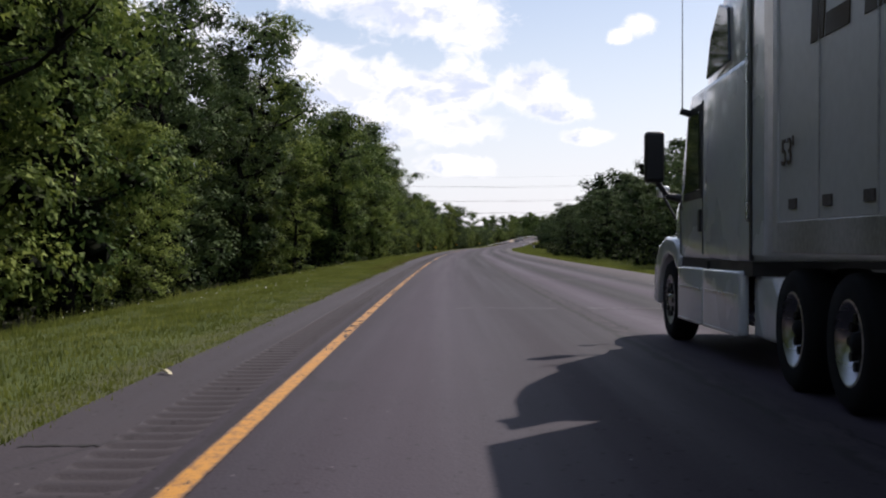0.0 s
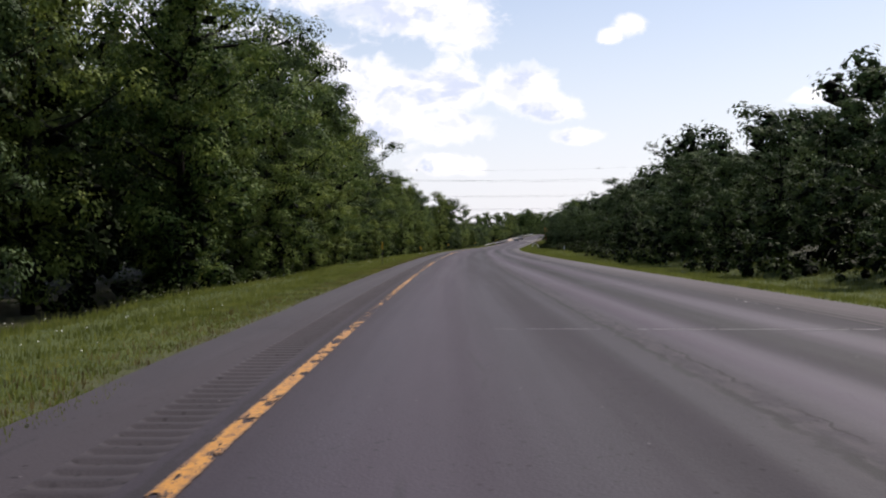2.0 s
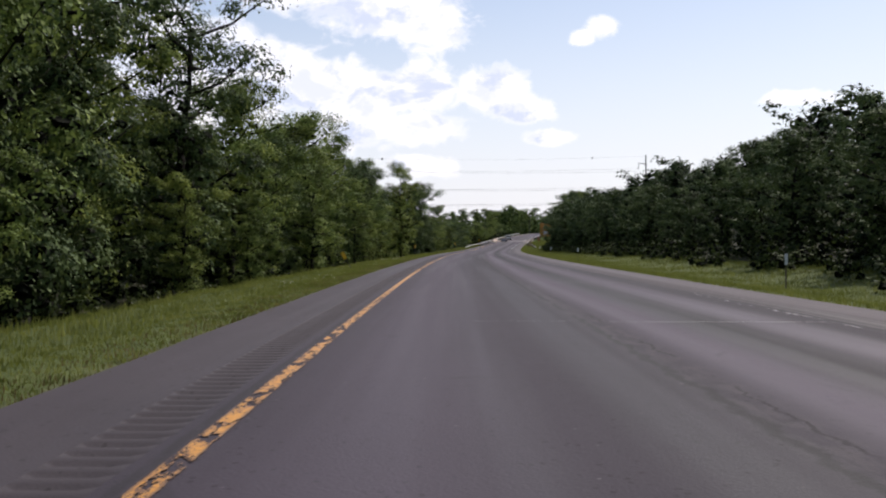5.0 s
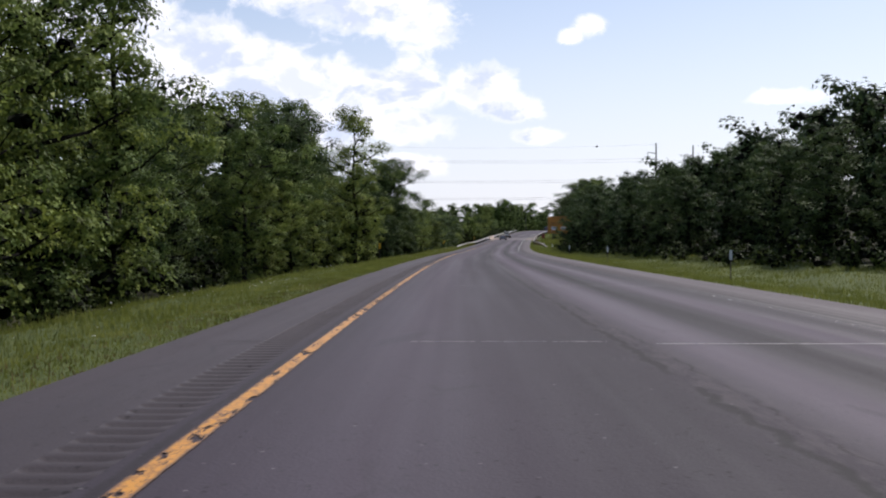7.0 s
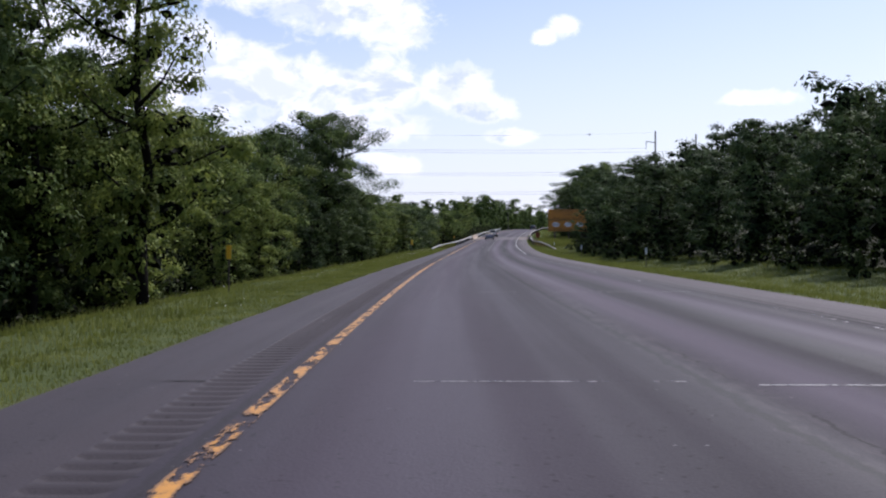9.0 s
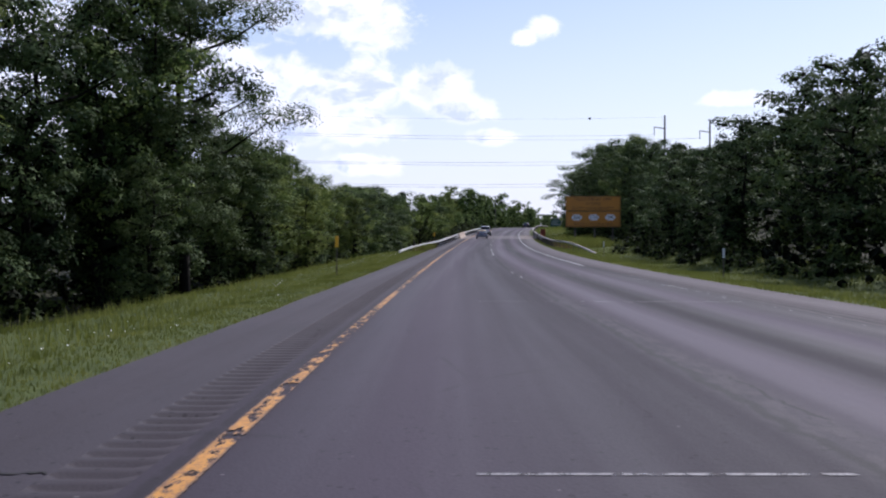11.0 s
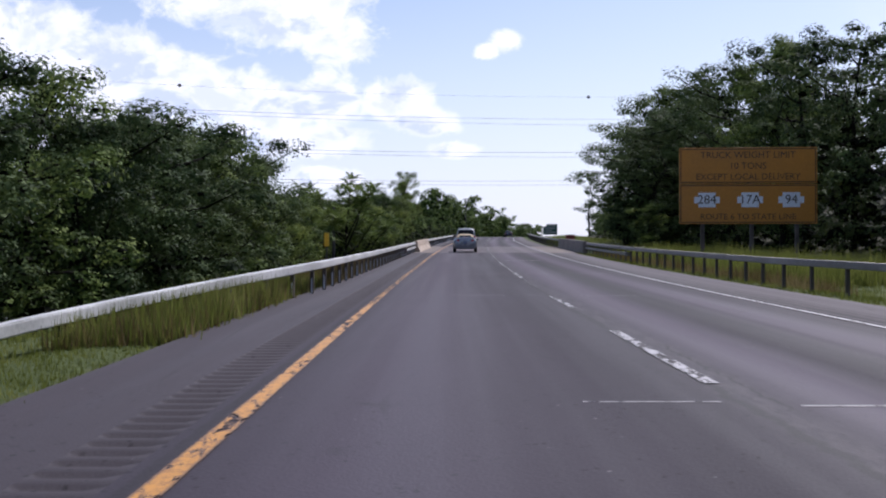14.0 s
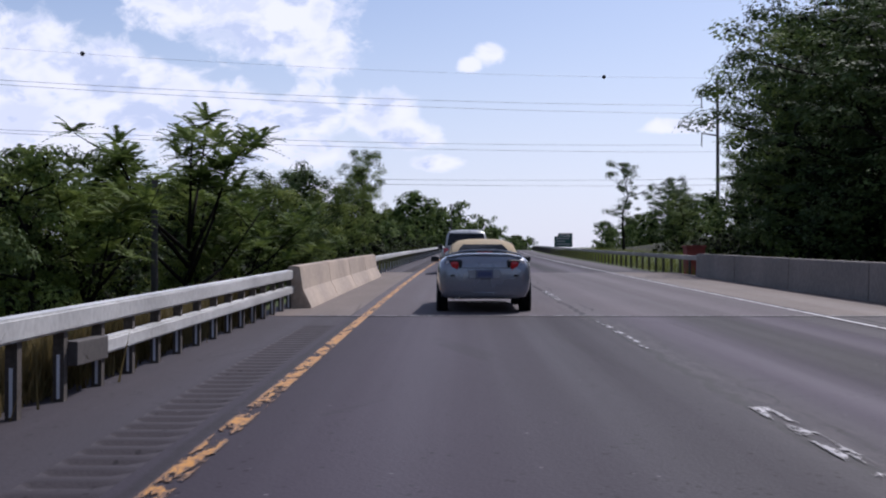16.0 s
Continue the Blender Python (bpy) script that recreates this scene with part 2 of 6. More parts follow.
def worn_paint(name, color, dirt, lo, hi, under, centre=None, half=0.1, fresh=None, gone=()):
    """Road paint, worn through to the surface in ragged patches."""
    m, n = material(name)
    uv, u, v = n.uv()
    chip = n.noise(n.scaled(uv, 5, 1.2, 1), 1.6, 7.0, 0.72)
    run = n.noise(n.scaled(uv, 0.2, 0.045, 1), 1.0, 3.0)
    wear = n.math("ADD", n.math("MULTIPLY", chip, 0.75), n.math("MULTIPLY", run, 0.26))
    if fresh is not None:
        wear = n.math("SUBTRACT", wear, n.step(v, fresh[0], fresh[1], 0.09, 0.0))
    for g0, g1, much in gone:
        wear = n.math("ADD", wear, n.math("MULTIPLY", n.step(v, g0 - 3, g0 + 1), n.step(v, g1 - 1, g1 + 3, much, 0.0)))
    f = n.step(wear, lo, hi)
    fringe = n.step(wear, lo - 0.035, lo)
    if centre is not None:
        fray = n.noise(n.scaled(uv, 6, 6, 1), 2.2, 5.0, 0.75)
        off = n.math("ABSOLUTE", n.math("SUBTRACT", u, centre))
        off = n.math("ADD", off, n.math("MULTIPLY", n.math("SUBTRACT", fray, 0.5), half * 0.55))
        f = n.math("MAXIMUM", f, n.step(off, half - 0.006, half + 0.004))
        fringe = n.math("MAXIMUM", fringe, n.step(off, half - 0.03, half - 0.005))
    soil = n.noise(n.scaled(uv, 14, 7, 1), 1.0, 5.0, 0.75)
    paint = n.mix(n.step(soil, 0.42, 0.66, 0.0, 0.8), color, dirt)
    paint = n.mix(n.math("MULTIPLY", fringe, 0.8), paint, under)
    p = n.surface(paint, 0.62, 0.0, n.bump(chip, 0.5, 0.006))
    clear = n.t.nodes.new("ShaderNodeBsdfTransparent")
    both = n.t.nodes.new("ShaderNodeMixShader")
    n.put(both.inputs[0], f)
    n.t.links.new(p.outputs[0], both.inputs[1])
    n.t.links.new(clear.outputs[0], both.inputs[2])
    n.t.links.new(both.outputs[0], n.t.nodes["Material Output"].inputs[0])
    return m


def leaf_material(name, dark, mid, light, thin=0.30):
    m, n = material(name)
    r = n.island()
    # clump-sized noise puts some of the crowns' light and shade into leaf colour
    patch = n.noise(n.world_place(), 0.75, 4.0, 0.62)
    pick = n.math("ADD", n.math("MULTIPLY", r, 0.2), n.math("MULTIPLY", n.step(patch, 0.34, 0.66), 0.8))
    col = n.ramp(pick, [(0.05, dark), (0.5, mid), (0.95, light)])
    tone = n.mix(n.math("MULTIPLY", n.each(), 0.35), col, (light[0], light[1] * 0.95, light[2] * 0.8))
    n.surface(tone, 0.65, 0.0, None, 0.0, 0.06, thin)
    return m


# band at -0.3 imitates a windscreen veil; outer-lane bands add glare to wheel wear
ASPH_LANE = asphalt("asphalt_lanes", 0.0265, (1.13, 0.91, 1.22), 2.12, ((-0.3, 0.75, 0.66), (1.4, 0.7, -0.2), (1.0, 0.4, 0.10), (4.1, 1.7, -0.64), (3.0, 0.46, 1.65), (4.75, 0.44, 1.6)), 0.45, ((-1.46, 0.06, 0.5), (5.93, 0.06, 0.8)))
ASPH_SHO = asphalt("asphalt_shoulder", 0.040, (1.12, 0.945, 1.10), None, (), 0.55)
ASPH_SHO_R = asphalt("asphalt_outer_shoulder", 0.066, (1.13, 0.95, 1.03), None, ((6.2, 0.16, -0.4), (6.6, 0.1, -0.3)), 0.4, ((6.15, 0.10, 0.75), (6.42, 0.07, 0.6)))
ASPH_RUM = asphalt("asphalt_milled", 0.037, (1.12, 0.945, 1.08), None, (), 0.55)
DECK = asphalt("deck_concrete", 0.13, (1.18, 0.96, 0.80), None, (), 0.6)
DECK_LANE = asphalt("deck_lanes", 0.072, (1.14, 0.95, 1.02), 2.12, ((3.0, 0.36, 0.3), (4.75, 0.36, 0.3)), 0.5)
YELLOW = worn_paint("yellow_line_paint", (0.50, 0.225, 0.020), (0.16, 0.066, 0.022), 0.525, 0.55, (0.045, 0.026, 0.020), -1.33, 0.074, (10, 17), ((46, 60, 0.03), (348, 357, -0.03), (359, 374, 0.05), (436, 452, 0.035), (78, 88, 0.04), (107, 121, 0.055), (134, 150, 0.05)))
WHITE = worn_paint("white_line_paint", (0.34, 0.33, 0.34), (0.22, 0.21, 0.205), 0.500, 0.545, (0.07, 0.065, 0.068), 2.16, 0.070)
WHITE_EDGE = worn_paint("white_edge_paint", (0.42, 0.41, 0.42), (0.26, 0.24, 0.23), 0.545, 0.60, (0.08, 0.075, 0.08), 5.79, 0.050)
WHITE_GONE = worn_paint("worn_off_edge_paint", (0.5, 0.49, 0.5), (0.30, 0.28, 0.27), 0.415, 0.470, (0.07, 0.065, 0.07), 5.79, 0.045)
WHITE_OLD = worn_paint("faded_white_paint", (0.5, 0.49, 0.5), (0.3, 0.28, 0.28), 0.475, 0.520, (0.06, 0.055, 0.06), 2.16, 0.048)
CRACK_DARK = plain("open_crack", (0.012, 0.011, 0.011), 0.95, 0.0, 0.2, 9)
SEAL = worn_paint("joint_seal", (0.19, 0.18, 0.185), (0.12, 0.11, 0.11), 0.500, 0.580, (0.09, 0.085, 0.09))
SEAL_PALE = worn_paint("joint_seal_pale", (0.175, 0.168, 0.172), (0.12, 0.115, 0.115), 0.530, 0.610, (0.09, 0.085, 0.09))
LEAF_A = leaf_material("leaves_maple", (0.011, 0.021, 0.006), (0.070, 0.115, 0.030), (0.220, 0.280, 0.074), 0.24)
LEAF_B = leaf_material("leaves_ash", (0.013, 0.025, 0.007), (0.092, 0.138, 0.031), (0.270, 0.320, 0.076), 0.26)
# the next three are darkened: shade of the woods in their leaf colour
LEAF_C = leaf_material("leaves_dark_shaded", (0.007, 0.015, 0.006), (0.044, 0.075, 0.027), (0.120, 0.165, 0.058), 0.16)
LEAF_S = leaf_material("leaves_shaded_shrub", (0.008, 0.016, 0.005), (0.028, 0.046, 0.012), (0.078, 0.104, 0.028), 0.16)
SHADE_LEAF = leaf_material("leaves_shaded_woods", (0.009, 0.019, 0.009), (0.036, 0.061, 0.024), (0.098, 0.135, 0.050), 0.14)
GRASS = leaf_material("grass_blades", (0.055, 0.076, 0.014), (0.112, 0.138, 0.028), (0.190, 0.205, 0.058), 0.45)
# near-black crown cores: the foliage's inner shade painted as a colour
CROWN_SHADE = plain("crown_inner_shade", (0.009, 0.011, 0.006), 0.95, 0, 0.3, 6.0, 0, 0.0, 0.05)
DRY_GRASS = leaf_material("dry_grass_blades", (0.070, 0.056, 0.022), (0.130, 0.100, 0.040), (0.210, 0.170, 0.080), 0.3)
BARK = plain("bark", (0.015, 0.013, 0.011), 0.95, 0, 0.3, 3.0, 0, 0.9, 0.05)
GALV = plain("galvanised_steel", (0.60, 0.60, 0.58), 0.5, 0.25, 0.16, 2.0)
GALV_DARK = plain("darker_galvanised_steel", (0.30, 0.28, 0.255), 0.65, 0.2, 0.2, 2.0)
RUSTY = plain("weathered_steel_post", (0.10, 0.085, 0.075), 0.8, 0.3, 0.3, 5.0, 0, 0.3)
# concrete of the outer parapet: its shaded face put into a darker grey
CONCRETE_SHADED = plain("shade_grey_concrete", (0.21, 0.185, 0.165), 0.9, 0, 0.22, 1.4, 0, 0.5)
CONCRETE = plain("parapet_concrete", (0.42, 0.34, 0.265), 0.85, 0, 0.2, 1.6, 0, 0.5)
BLACK = plain("black_plastic", (0.012, 0.012, 0.013), 0.5, 0, 0.2)
TYRE = plain("tyre_rubber", (0.009, 0.009, 0.010), 0.9, 0, 0.25, 9, 0, 0.3, 0.2)
CHROME = plain("polished_metal", (0.62, 0.63, 0.64), 0.30, 1.0, 0.05)
ALLOY = plain("brushed_alloy", (0.62, 0.63, 0.65), 0.3, 0.9, 0.1)
SILVER = plain("silver_car_paint", (0.25, 0.265, 0.30), 0.28, 0.35, 0.06, 2.0, 0.8)
TRUCK_PAINT = plain("pale_grey_truck_paint", (0.58, 0.60, 0.62), 0.26, 0.0, 0.07, 1.5, 0.8)
TRAILER = plain("white_trailer_panel", (0.46, 0.465, 0.47), 0.38, 0.0, 0.07, 1.2, 0.15)
TRIM = plain("trailer_rail_metal", (0.42, 0.42, 0.43), 0.45, 0.6, 0.2, 3)
SOFT_TOP = plain("tan_canvas", (0.42, 0.33, 0.20), 0.9, 0, 0.1, 8, 0, 0.25)
RED_GLASS = plain("red_lamp_lens", (0.50, 0.02, 0.025), 0.12, 0, 0.1, 8, 0.6)
CLEAR_LENS = plain("clear_lamp_lens", (0.62, 0.62, 0.64), 0.12, 0.2, 0.1, 8, 0.6)
DARK_PAINT = plain("dark_car_paint", (0.03, 0.035, 0.045), 0.25, 0.3, 0.1, 2, 0.7)
PALE_PAINT = plain("pale_car_paint", (0.50, 0.50, 0.47), 0.28, 0.2, 0.06, 2, 0.7)
ORANGE_SIGN = plain("orange_sign_sheeting", (0.45, 0.185, 0.014), 0.5, 0, 0.1, 1.0)
AMBER = plain("amber_marker_sheeting", (0.95, 0.50, 0.02), 0.45, 0, 0.1, 3.0)
SIGN_BLACK = plain("sign_black", (0.05, 0.03, 0.012), 0.6, 0, 0.1)
SIGN_WHITE = plain("sign_white", (0.72, 0.74, 0.78), 0.5, 0, 0.06)
SIGN_GREEN = plain("sign_green", (0.008, 0.055, 0.045), 0.5, 0, 0.1)
SIGN_BACK = plain("dull_aluminium", (0.30, 0.30, 0.31), 0.5, 0.7, 0.15)
PLATE = plain("number_plate", (0.10, 0.12, 0.19), 0.4, 0, 0.08, 8)
PLATE_BAR = plain("plate_marks", (0.03, 0.04, 0.16), 0.5)
RED_BOX = plain("rust_red_paint", (0.28, 0.05, 0.035), 0.7, 0, 0.2, 3)
WIRE = plain("line_wire", (0.06, 0.06, 0.065), 0.5, 0.6, 0.1)
POLE_STEEL = plain("dark_pole", (0.09, 0.08, 0.075), 0.75, 0.2, 0.2, 2)
LITTER = plain("pale_litter", (0.52, 0.46, 0.30), 0.7)
FLOWER = plain("white_umbels", (0.75, 0.76, 0.70), 0.8)

m_, n_ = material("window_glass")
p_ = n_.surface((0.02, 0.025, 0.028), 0.04, 0.0, None, 0.0, 0.9)
GLASS = m_

m_, n_ = material("verge_soil_and_grass")
uv_, u_, v_ = n_.uv()
g1, g2, g3 = n_.noise(uv_, 0.35, 5.0, 0.6), n_.noise(uv_, 5.0, 4.0, 0.7), n_.noise(uv_, 28.0, 2.0, 0.7)
c_ = n_.ramp(n_.math("ADD", n_.math("MULTIPLY", g1, 0.4), n_.math("MULTIPLY", g2, 0.6)), [(0.3, (0.034, 0.050, 0.012)), (0.52, (0.066, 0.088, 0.020)), (0.72, (0.115, 0.125, 0.040))])
edge = n_.math("MAXIMUM", n_.math("MULTIPLY", n_.step(u_, -2.0, 0.0, 1.0, 0.0), n_.step(n_.math("ADD", u_, n_.math("MULTIPLY", g2, 0.7)), -3.1, -2.8)), n_.math("MULTIPLY", n_.step(u_, -2.0, 0.0), n_.step(n_.math("SUBTRACT", u_, n_.math("MULTIPLY", g2, 0.7)), 7.4, 7.9, 1.0, 0.0)))
c_ = n_.mix(n_.math("MULTIPLY", edge, 0.35), c_, (0.085, 0.070, 0.048))
# leaf litter beneath the woods, darkened further to hold their shade
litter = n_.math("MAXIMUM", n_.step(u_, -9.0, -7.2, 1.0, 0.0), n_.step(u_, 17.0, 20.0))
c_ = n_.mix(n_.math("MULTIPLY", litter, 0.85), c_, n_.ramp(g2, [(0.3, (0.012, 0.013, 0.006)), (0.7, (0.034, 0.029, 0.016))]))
n_.surface(c_, 0.95, 0, n_.bump(n_.math("ADD", g2, g3), 0.8, 0.06), 0, 0.2)
VERGE = m_

# ---------------------------------------------------------------- road line
STATION = np.arange(-500.0, 1801.0, 1.0)
TURN = np.interp(STATION, [-500, 0, 40, 80, 120, 160, 200, 240, 280, 320, 360, 400, 440, 480, 900, 1800],
                 [0.1, 0.08, -0.38, -0.84, -1.31, -1.84, -2.41, -3.05, -3.72, -4.41, -5.11, -5.81, -6.51, -7.22, -14.0, -16.0])
CX = np.concatenate([[0], np.cumsum(-np.sin(np.radians(TURN)))[:-1]])
CY = np.concatenate([[0], np.cumsum(np.cos(np.radians(TURN)))[:-1]])
CX, CY = CX - CX[500] + 0.171, CY - CY[500]
GRADE = np.interp(STATION, [-500, 345, 480, 500, 640, 790, 900, 1000], [0, 0, 1.2, 1.3, 1.25, 0.1, -0.7, 0])
CZ = np.concatenate([[0], np.cumsum(np.radians(GRADE))[:-1]])
CZ = CZ - CZ[500]
BRIDGE, BRIDGE_END = 499.0, 526.0


def place(s, l, h=0.0):
    """World point s metres along the road, l metres to the right of the inner lane's line, h above the road."""
    a = radians(float(np.interp(s, STATION, TURN)))
    x, y, z = (float(np.interp(s, STATION, c)) for c in (CX, CY, CZ))
    return Vector((x + l * math.cos(a), y + l * math.sin(a), z + h))


def turn_at(s):
    return float(np.interp(s, STATION, TURN))


def at(s, l, h=0.0, spin=0.0, size=1.0):
    """Pose with y along the road."""
    p = place(s, l, h)
    return pose(p.x, p.y, p.z, 0, 0, turn_at(s) + spin) @ Matrix.Diagonal((size, size, size, 1))


def ease(x, a, b):
    q = min(1.0, max(0.0, (x - a) / (b - a)))
    return q * q * (3 - 2 * q)


def sink(s, l):
    """How far the embankment falls away behind the inner guard rail near the bridge."""
    return 2.6 * ease(-3.3 - l, 0, 5.5) * ease(s, 436, 462) * (1 - ease(s, 540, 590)) if l < -3.3 else 0.0


def lie(s, l):
    """Height of the land over the road at that station."""
    n = 0.0
    if l < -2.6:
        d = -2.6 - l
        n = -0.06 * ease(d, 0, 0.4) - 0.25 * ease(d, 1.0, 4) - 1.1 * ease(d, 4, 10)
        n -= sink(s, l)
        n += 1.5 * ease(d, 16, 60) * (noise.noise((s * 0.012, l * 0.02, 3.0)) + 0.3)
    elif l > 7.5:
        d = l - 7.5
        n = -0.05 * ease(d, 0, 0.4) - 0.22 * ease(d, 0.5, 3) + 0.3 * ease(d, 5, 9)
        hill = 0.55 + 0.45 * ease(s, 130, 260) - 0.6 * ease(s, 560, 680)
        n += hill * 11.5 * ease(d, 10, 56)
    if abs(l) < 40:
        n += 0.10 * noise.noise((s * 0.15, l * 0.3, 1.0)) * ease(abs(l - 2.1), 6.4, 9)
    return n


def far_z(s, l):
    """Lets the land settle to one level away from the road."""
    z = float(np.interp(s, STATION, CZ))
    return lie(s, l) * (1 - ease(abs(l), 150, 500)) - z * ease(abs(l), 60, 300)


def mesh_object(name, verts, faces, mat, uvs=None, smooth=False, parent=None):
    me = bpy.data.meshes.new(name)
    me.from_pydata([tuple(v) for v in verts], [], faces)
    me.materials.append(mat)
    if uvs is not None:
        lay = me.uv_layers.new(name="UVMap")
        idx = np.empty(len(me.loops), dtype=np.int32)
        me.loops.foreach_get("vertex_index", idx)
        lay.data.foreach_set("uv", np.asarray(uvs, dtype=np.float32)[idx].ravel())
    if smooth:
        me.polygons.foreach_set("use_smooth", np.ones(len(me.polygons), dtype=bool))
    ob = new(name, me)
    ob.parent = parent
    return ob


def ribbon(name, stations, lats, mat, lift=lambda s, l: 0.0, parent=None, smooth=False):
    """A sheet in road coordinates."""
    verts, uvs, faces = [], [], []
    k = len(lats(0) if callable(lats) else lats)
    for s in stations:
        for l in (lats(s) if callable(lats) else lats):
            verts.append(place(s, l, lift(s, l)))
            uvs.append((l, s))
    for i in range(len(stations) - 1):
        for j in range(k - 1):
            a = i * k + j
            faces.append((a, a + 1, a + k + 1, a + k))
    return mesh_object(name, verts, faces, mat, uvs, smooth, parent)


def part(name, bm, mat, parent, label="", smooth=False, m=None):
    me = bpy.data.meshes.new(name)
    if smooth:
        for f in bm.faces:
            f.smooth = True
    bm.to_mesh(me)
    bm.free()
    me.materials.append(mat)
    ob = new(name, me)
    ob.parent = parent
    if m is not None:
        ob.matrix_basis = m
    if label:
        ob["label"] = label
    return ob


def thing(name, m, label, category, group=""):
    ob = new(name)
    ob.matrix_basis = m
    return tagged(ob, label, category, group)


def box(bm, x0, x1, y0, y1, z0, z1, bevel=0.0, seg=2):
    r = bmesh.ops.create_cube(bm, size=1)
    for v in r["verts"]:
        v.co = Vector(((x0 + x1) / 2 + v.co.x * (x1 - x0), (y0 + y1) / 2 + v.co.y * (y1 - y0), (z0 + z1) / 2 + v.co.z * (z1 - z0)))
    if bevel:
        es = list({e for v in r["verts"] for e in v.link_edges})
        bmesh.ops.bevel(bm, geom=es, offset=bevel, segments=seg, affect="EDGES", profile=0.6)
    return bm


def boxed(*a, **k):
    return box(bmesh.new(), *a, **k)


def rod(bm, a, b, r0, r1=None, n=8):
    """A tapered round bar from a to b."""
    a, b = Vector(a), Vector(b)
    r1 = r0 if r1 is None else r1
    q = (b - a).to_track_quat("Z", "Y")
    rings = []
    for p, r in ((a, r0), (b, r1)):
        rings.append([bm.verts.new(p + q @ Vector((r * math.cos(i * math.tau / n), r * math.sin(i * math.tau / n), 0))) for i in range(n)])
    for i in range(n):
        bm.faces.new((rings[0][i], rings[0][(i + 1) % n], rings[1][(i + 1) % n], rings[1][i]))
    bm.faces.new(rings[0][::-1])
    bm.faces.new(rings[1])
    return bm


def loft(rings, cap=True):
    """A skin over closed rings of equal length."""
    bm = bmesh.new()
    vs = [[bm.verts.new(p) for p in r] for r in rings]
    k = len(vs[0])
    for a, b in zip(vs, vs[1:]):
        for i in range(k):
            bm.faces.new((a[i], a[(i + 1) % k], b[(i + 1) % k], b[i]))
    if cap:
        bm.faces.new(vs[0][::-1])
        bm.faces.new(vs[-1])
    bmesh.ops.recalc_face_normals(bm, faces=bm.faces)
    return bm


def lathe(profile, n=28, axis="x"):
    """Turns (radius, height) pairs round the x axis."""
    bm = bmesh.new()
    rings = [[bm.verts.new((h, r * math.cos(i * math.tau / n), r * math.sin(i * math.tau / n))) for i in range(n)] for r, h in profile]
    for a, b in zip(rings, rings[1:]):
        for i in range(n):
            bm.faces.new((a[i], a[(i + 1) % n], b[(i + 1) % n], b[i]))
    bmesh.ops.recalc_face_normals(bm, faces=bm.faces)
    return bm


def lettering(body, size, mat, parent, m, name="lettering", deep=0.004):
    """Raised flat letters as a mesh."""
    cu = bpy.data.curves.new(name, "FONT")
    cu.body, cu.size, cu.align_x, cu.align_y, cu.extrude, cu.resolution_u = body, size, "CENTER", "CENTER", deep, 3
    tmp = bpy.data.objects.new(name, cu)
    scene.collection.objects.link(tmp)
    me = bpy.data.meshes.new_from_object(tmp.evaluated_get(bpy.context.evaluated_depsgraph_get()))
    bpy.data.objects.remove(tmp)
    bpy.data.curves.remove(cu)
    me.name = name
    me.materials.clear()
    me.materials.append(mat)
    ob = new(name, me)
    ob.parent, ob.matrix_basis = parent, m
    return ob

# ---------------------------------------------------------------- ground and road
near_s = list(np.arange(-40, 640, 4.0))
g_s = [-500, -380, -260, -180, -120, -80, -60] + near_s + list(np.arange(640, 1000, 15.0)) + [1000, 1060, 1140, 1240, 1380, 1560, 1800]
g_l = [-1900, -1100, -600, -350, -220, -140, -90, -64, -48, -38, -30, -24, -19, -15.5, -13, -11, -9.5, -8.2, -7, -6, -5, -4.2, -3.7, -3.3, -3.0, -2.75, -2.5, 0, 2, 5, 7.0, 7.5, 8, 8.6,
       9.4, 10.4, 11.6, 13, 14.5, 16, 18, 21, 25, 30, 36, 44, 54, 66, 80, 100, 140, 220, 350, 600, 1100, 1900]
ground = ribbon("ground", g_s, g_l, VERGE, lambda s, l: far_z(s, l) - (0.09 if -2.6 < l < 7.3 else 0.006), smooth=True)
tagged(ground, "grassy verges and dark forest floor beside the highway", "ground", kind="structure")

r_s = list(np.arange(-300, 0, 12.0)) + list(np.arange(0, 620, 3.0)) + list(np.arange(620, 1500, 10.0))
road = ribbon("road", r_s, [-1.57, -0.6, 0.6, 2.1, 3.3, 4.5, 6.02], ASPH_LANE)
tagged(road, "two dark asphalt lanes with a ravelled joint between them", "road", kind="structure")


def brink(s):
    """Inner edge of the asphalt, a little ragged."""
    return float(np.interp(s, [0, 30, 100, 200, 480], [-2.62, -2.68, -2.95, -3.10, -3.12])) + 0.07 * noise.noise((s * 0.4, 0, 7.0))


sho = ribbon("pavement_inner_shoulder", r_s, lambda s: [brink(s), -2.3, -2.03], ASPH_SHO)
tagged(sho, "narrow grey asphalt shoulder beside the grass", "shoulder", kind="structure")
sho_r = ribbon("pavement_outer_shoulder", r_s, [6.02, 6.8, 7.62], ASPH_SHO_R)
tagged(sho_r, "pale worn asphalt shoulder of the outer lane", "shoulder", kind="structure")
rs = []
for i in range(int(640 / 0.305)):
    b = -6 + i * 0.305
    rs += [(b, 0.0), (b + 0.06, -0.012), (b + 0.11, -0.020), (b + 0.15, -0.018), (b + 0.175, 0.0)]
depth = dict((round(s, 4), d) for s, d in rs)
rumble = ribbon("pavement_rumble_strip", [-300] + [s for s, d in rs] + [1500], [-2.03, -1.98, -1.68, -1.57], ASPH_RUM,
                lambda s, l: depth.get(round(s, 4), 0.0) if -2.0 < l < -1.6 and not BRIDGE - 2 < s < BRIDGE_END else 0.0, smooth=True)
tagged(rumble, "milled rumble strip of evenly spaced grooves in asphalt", "rumble strip", kind="structure")

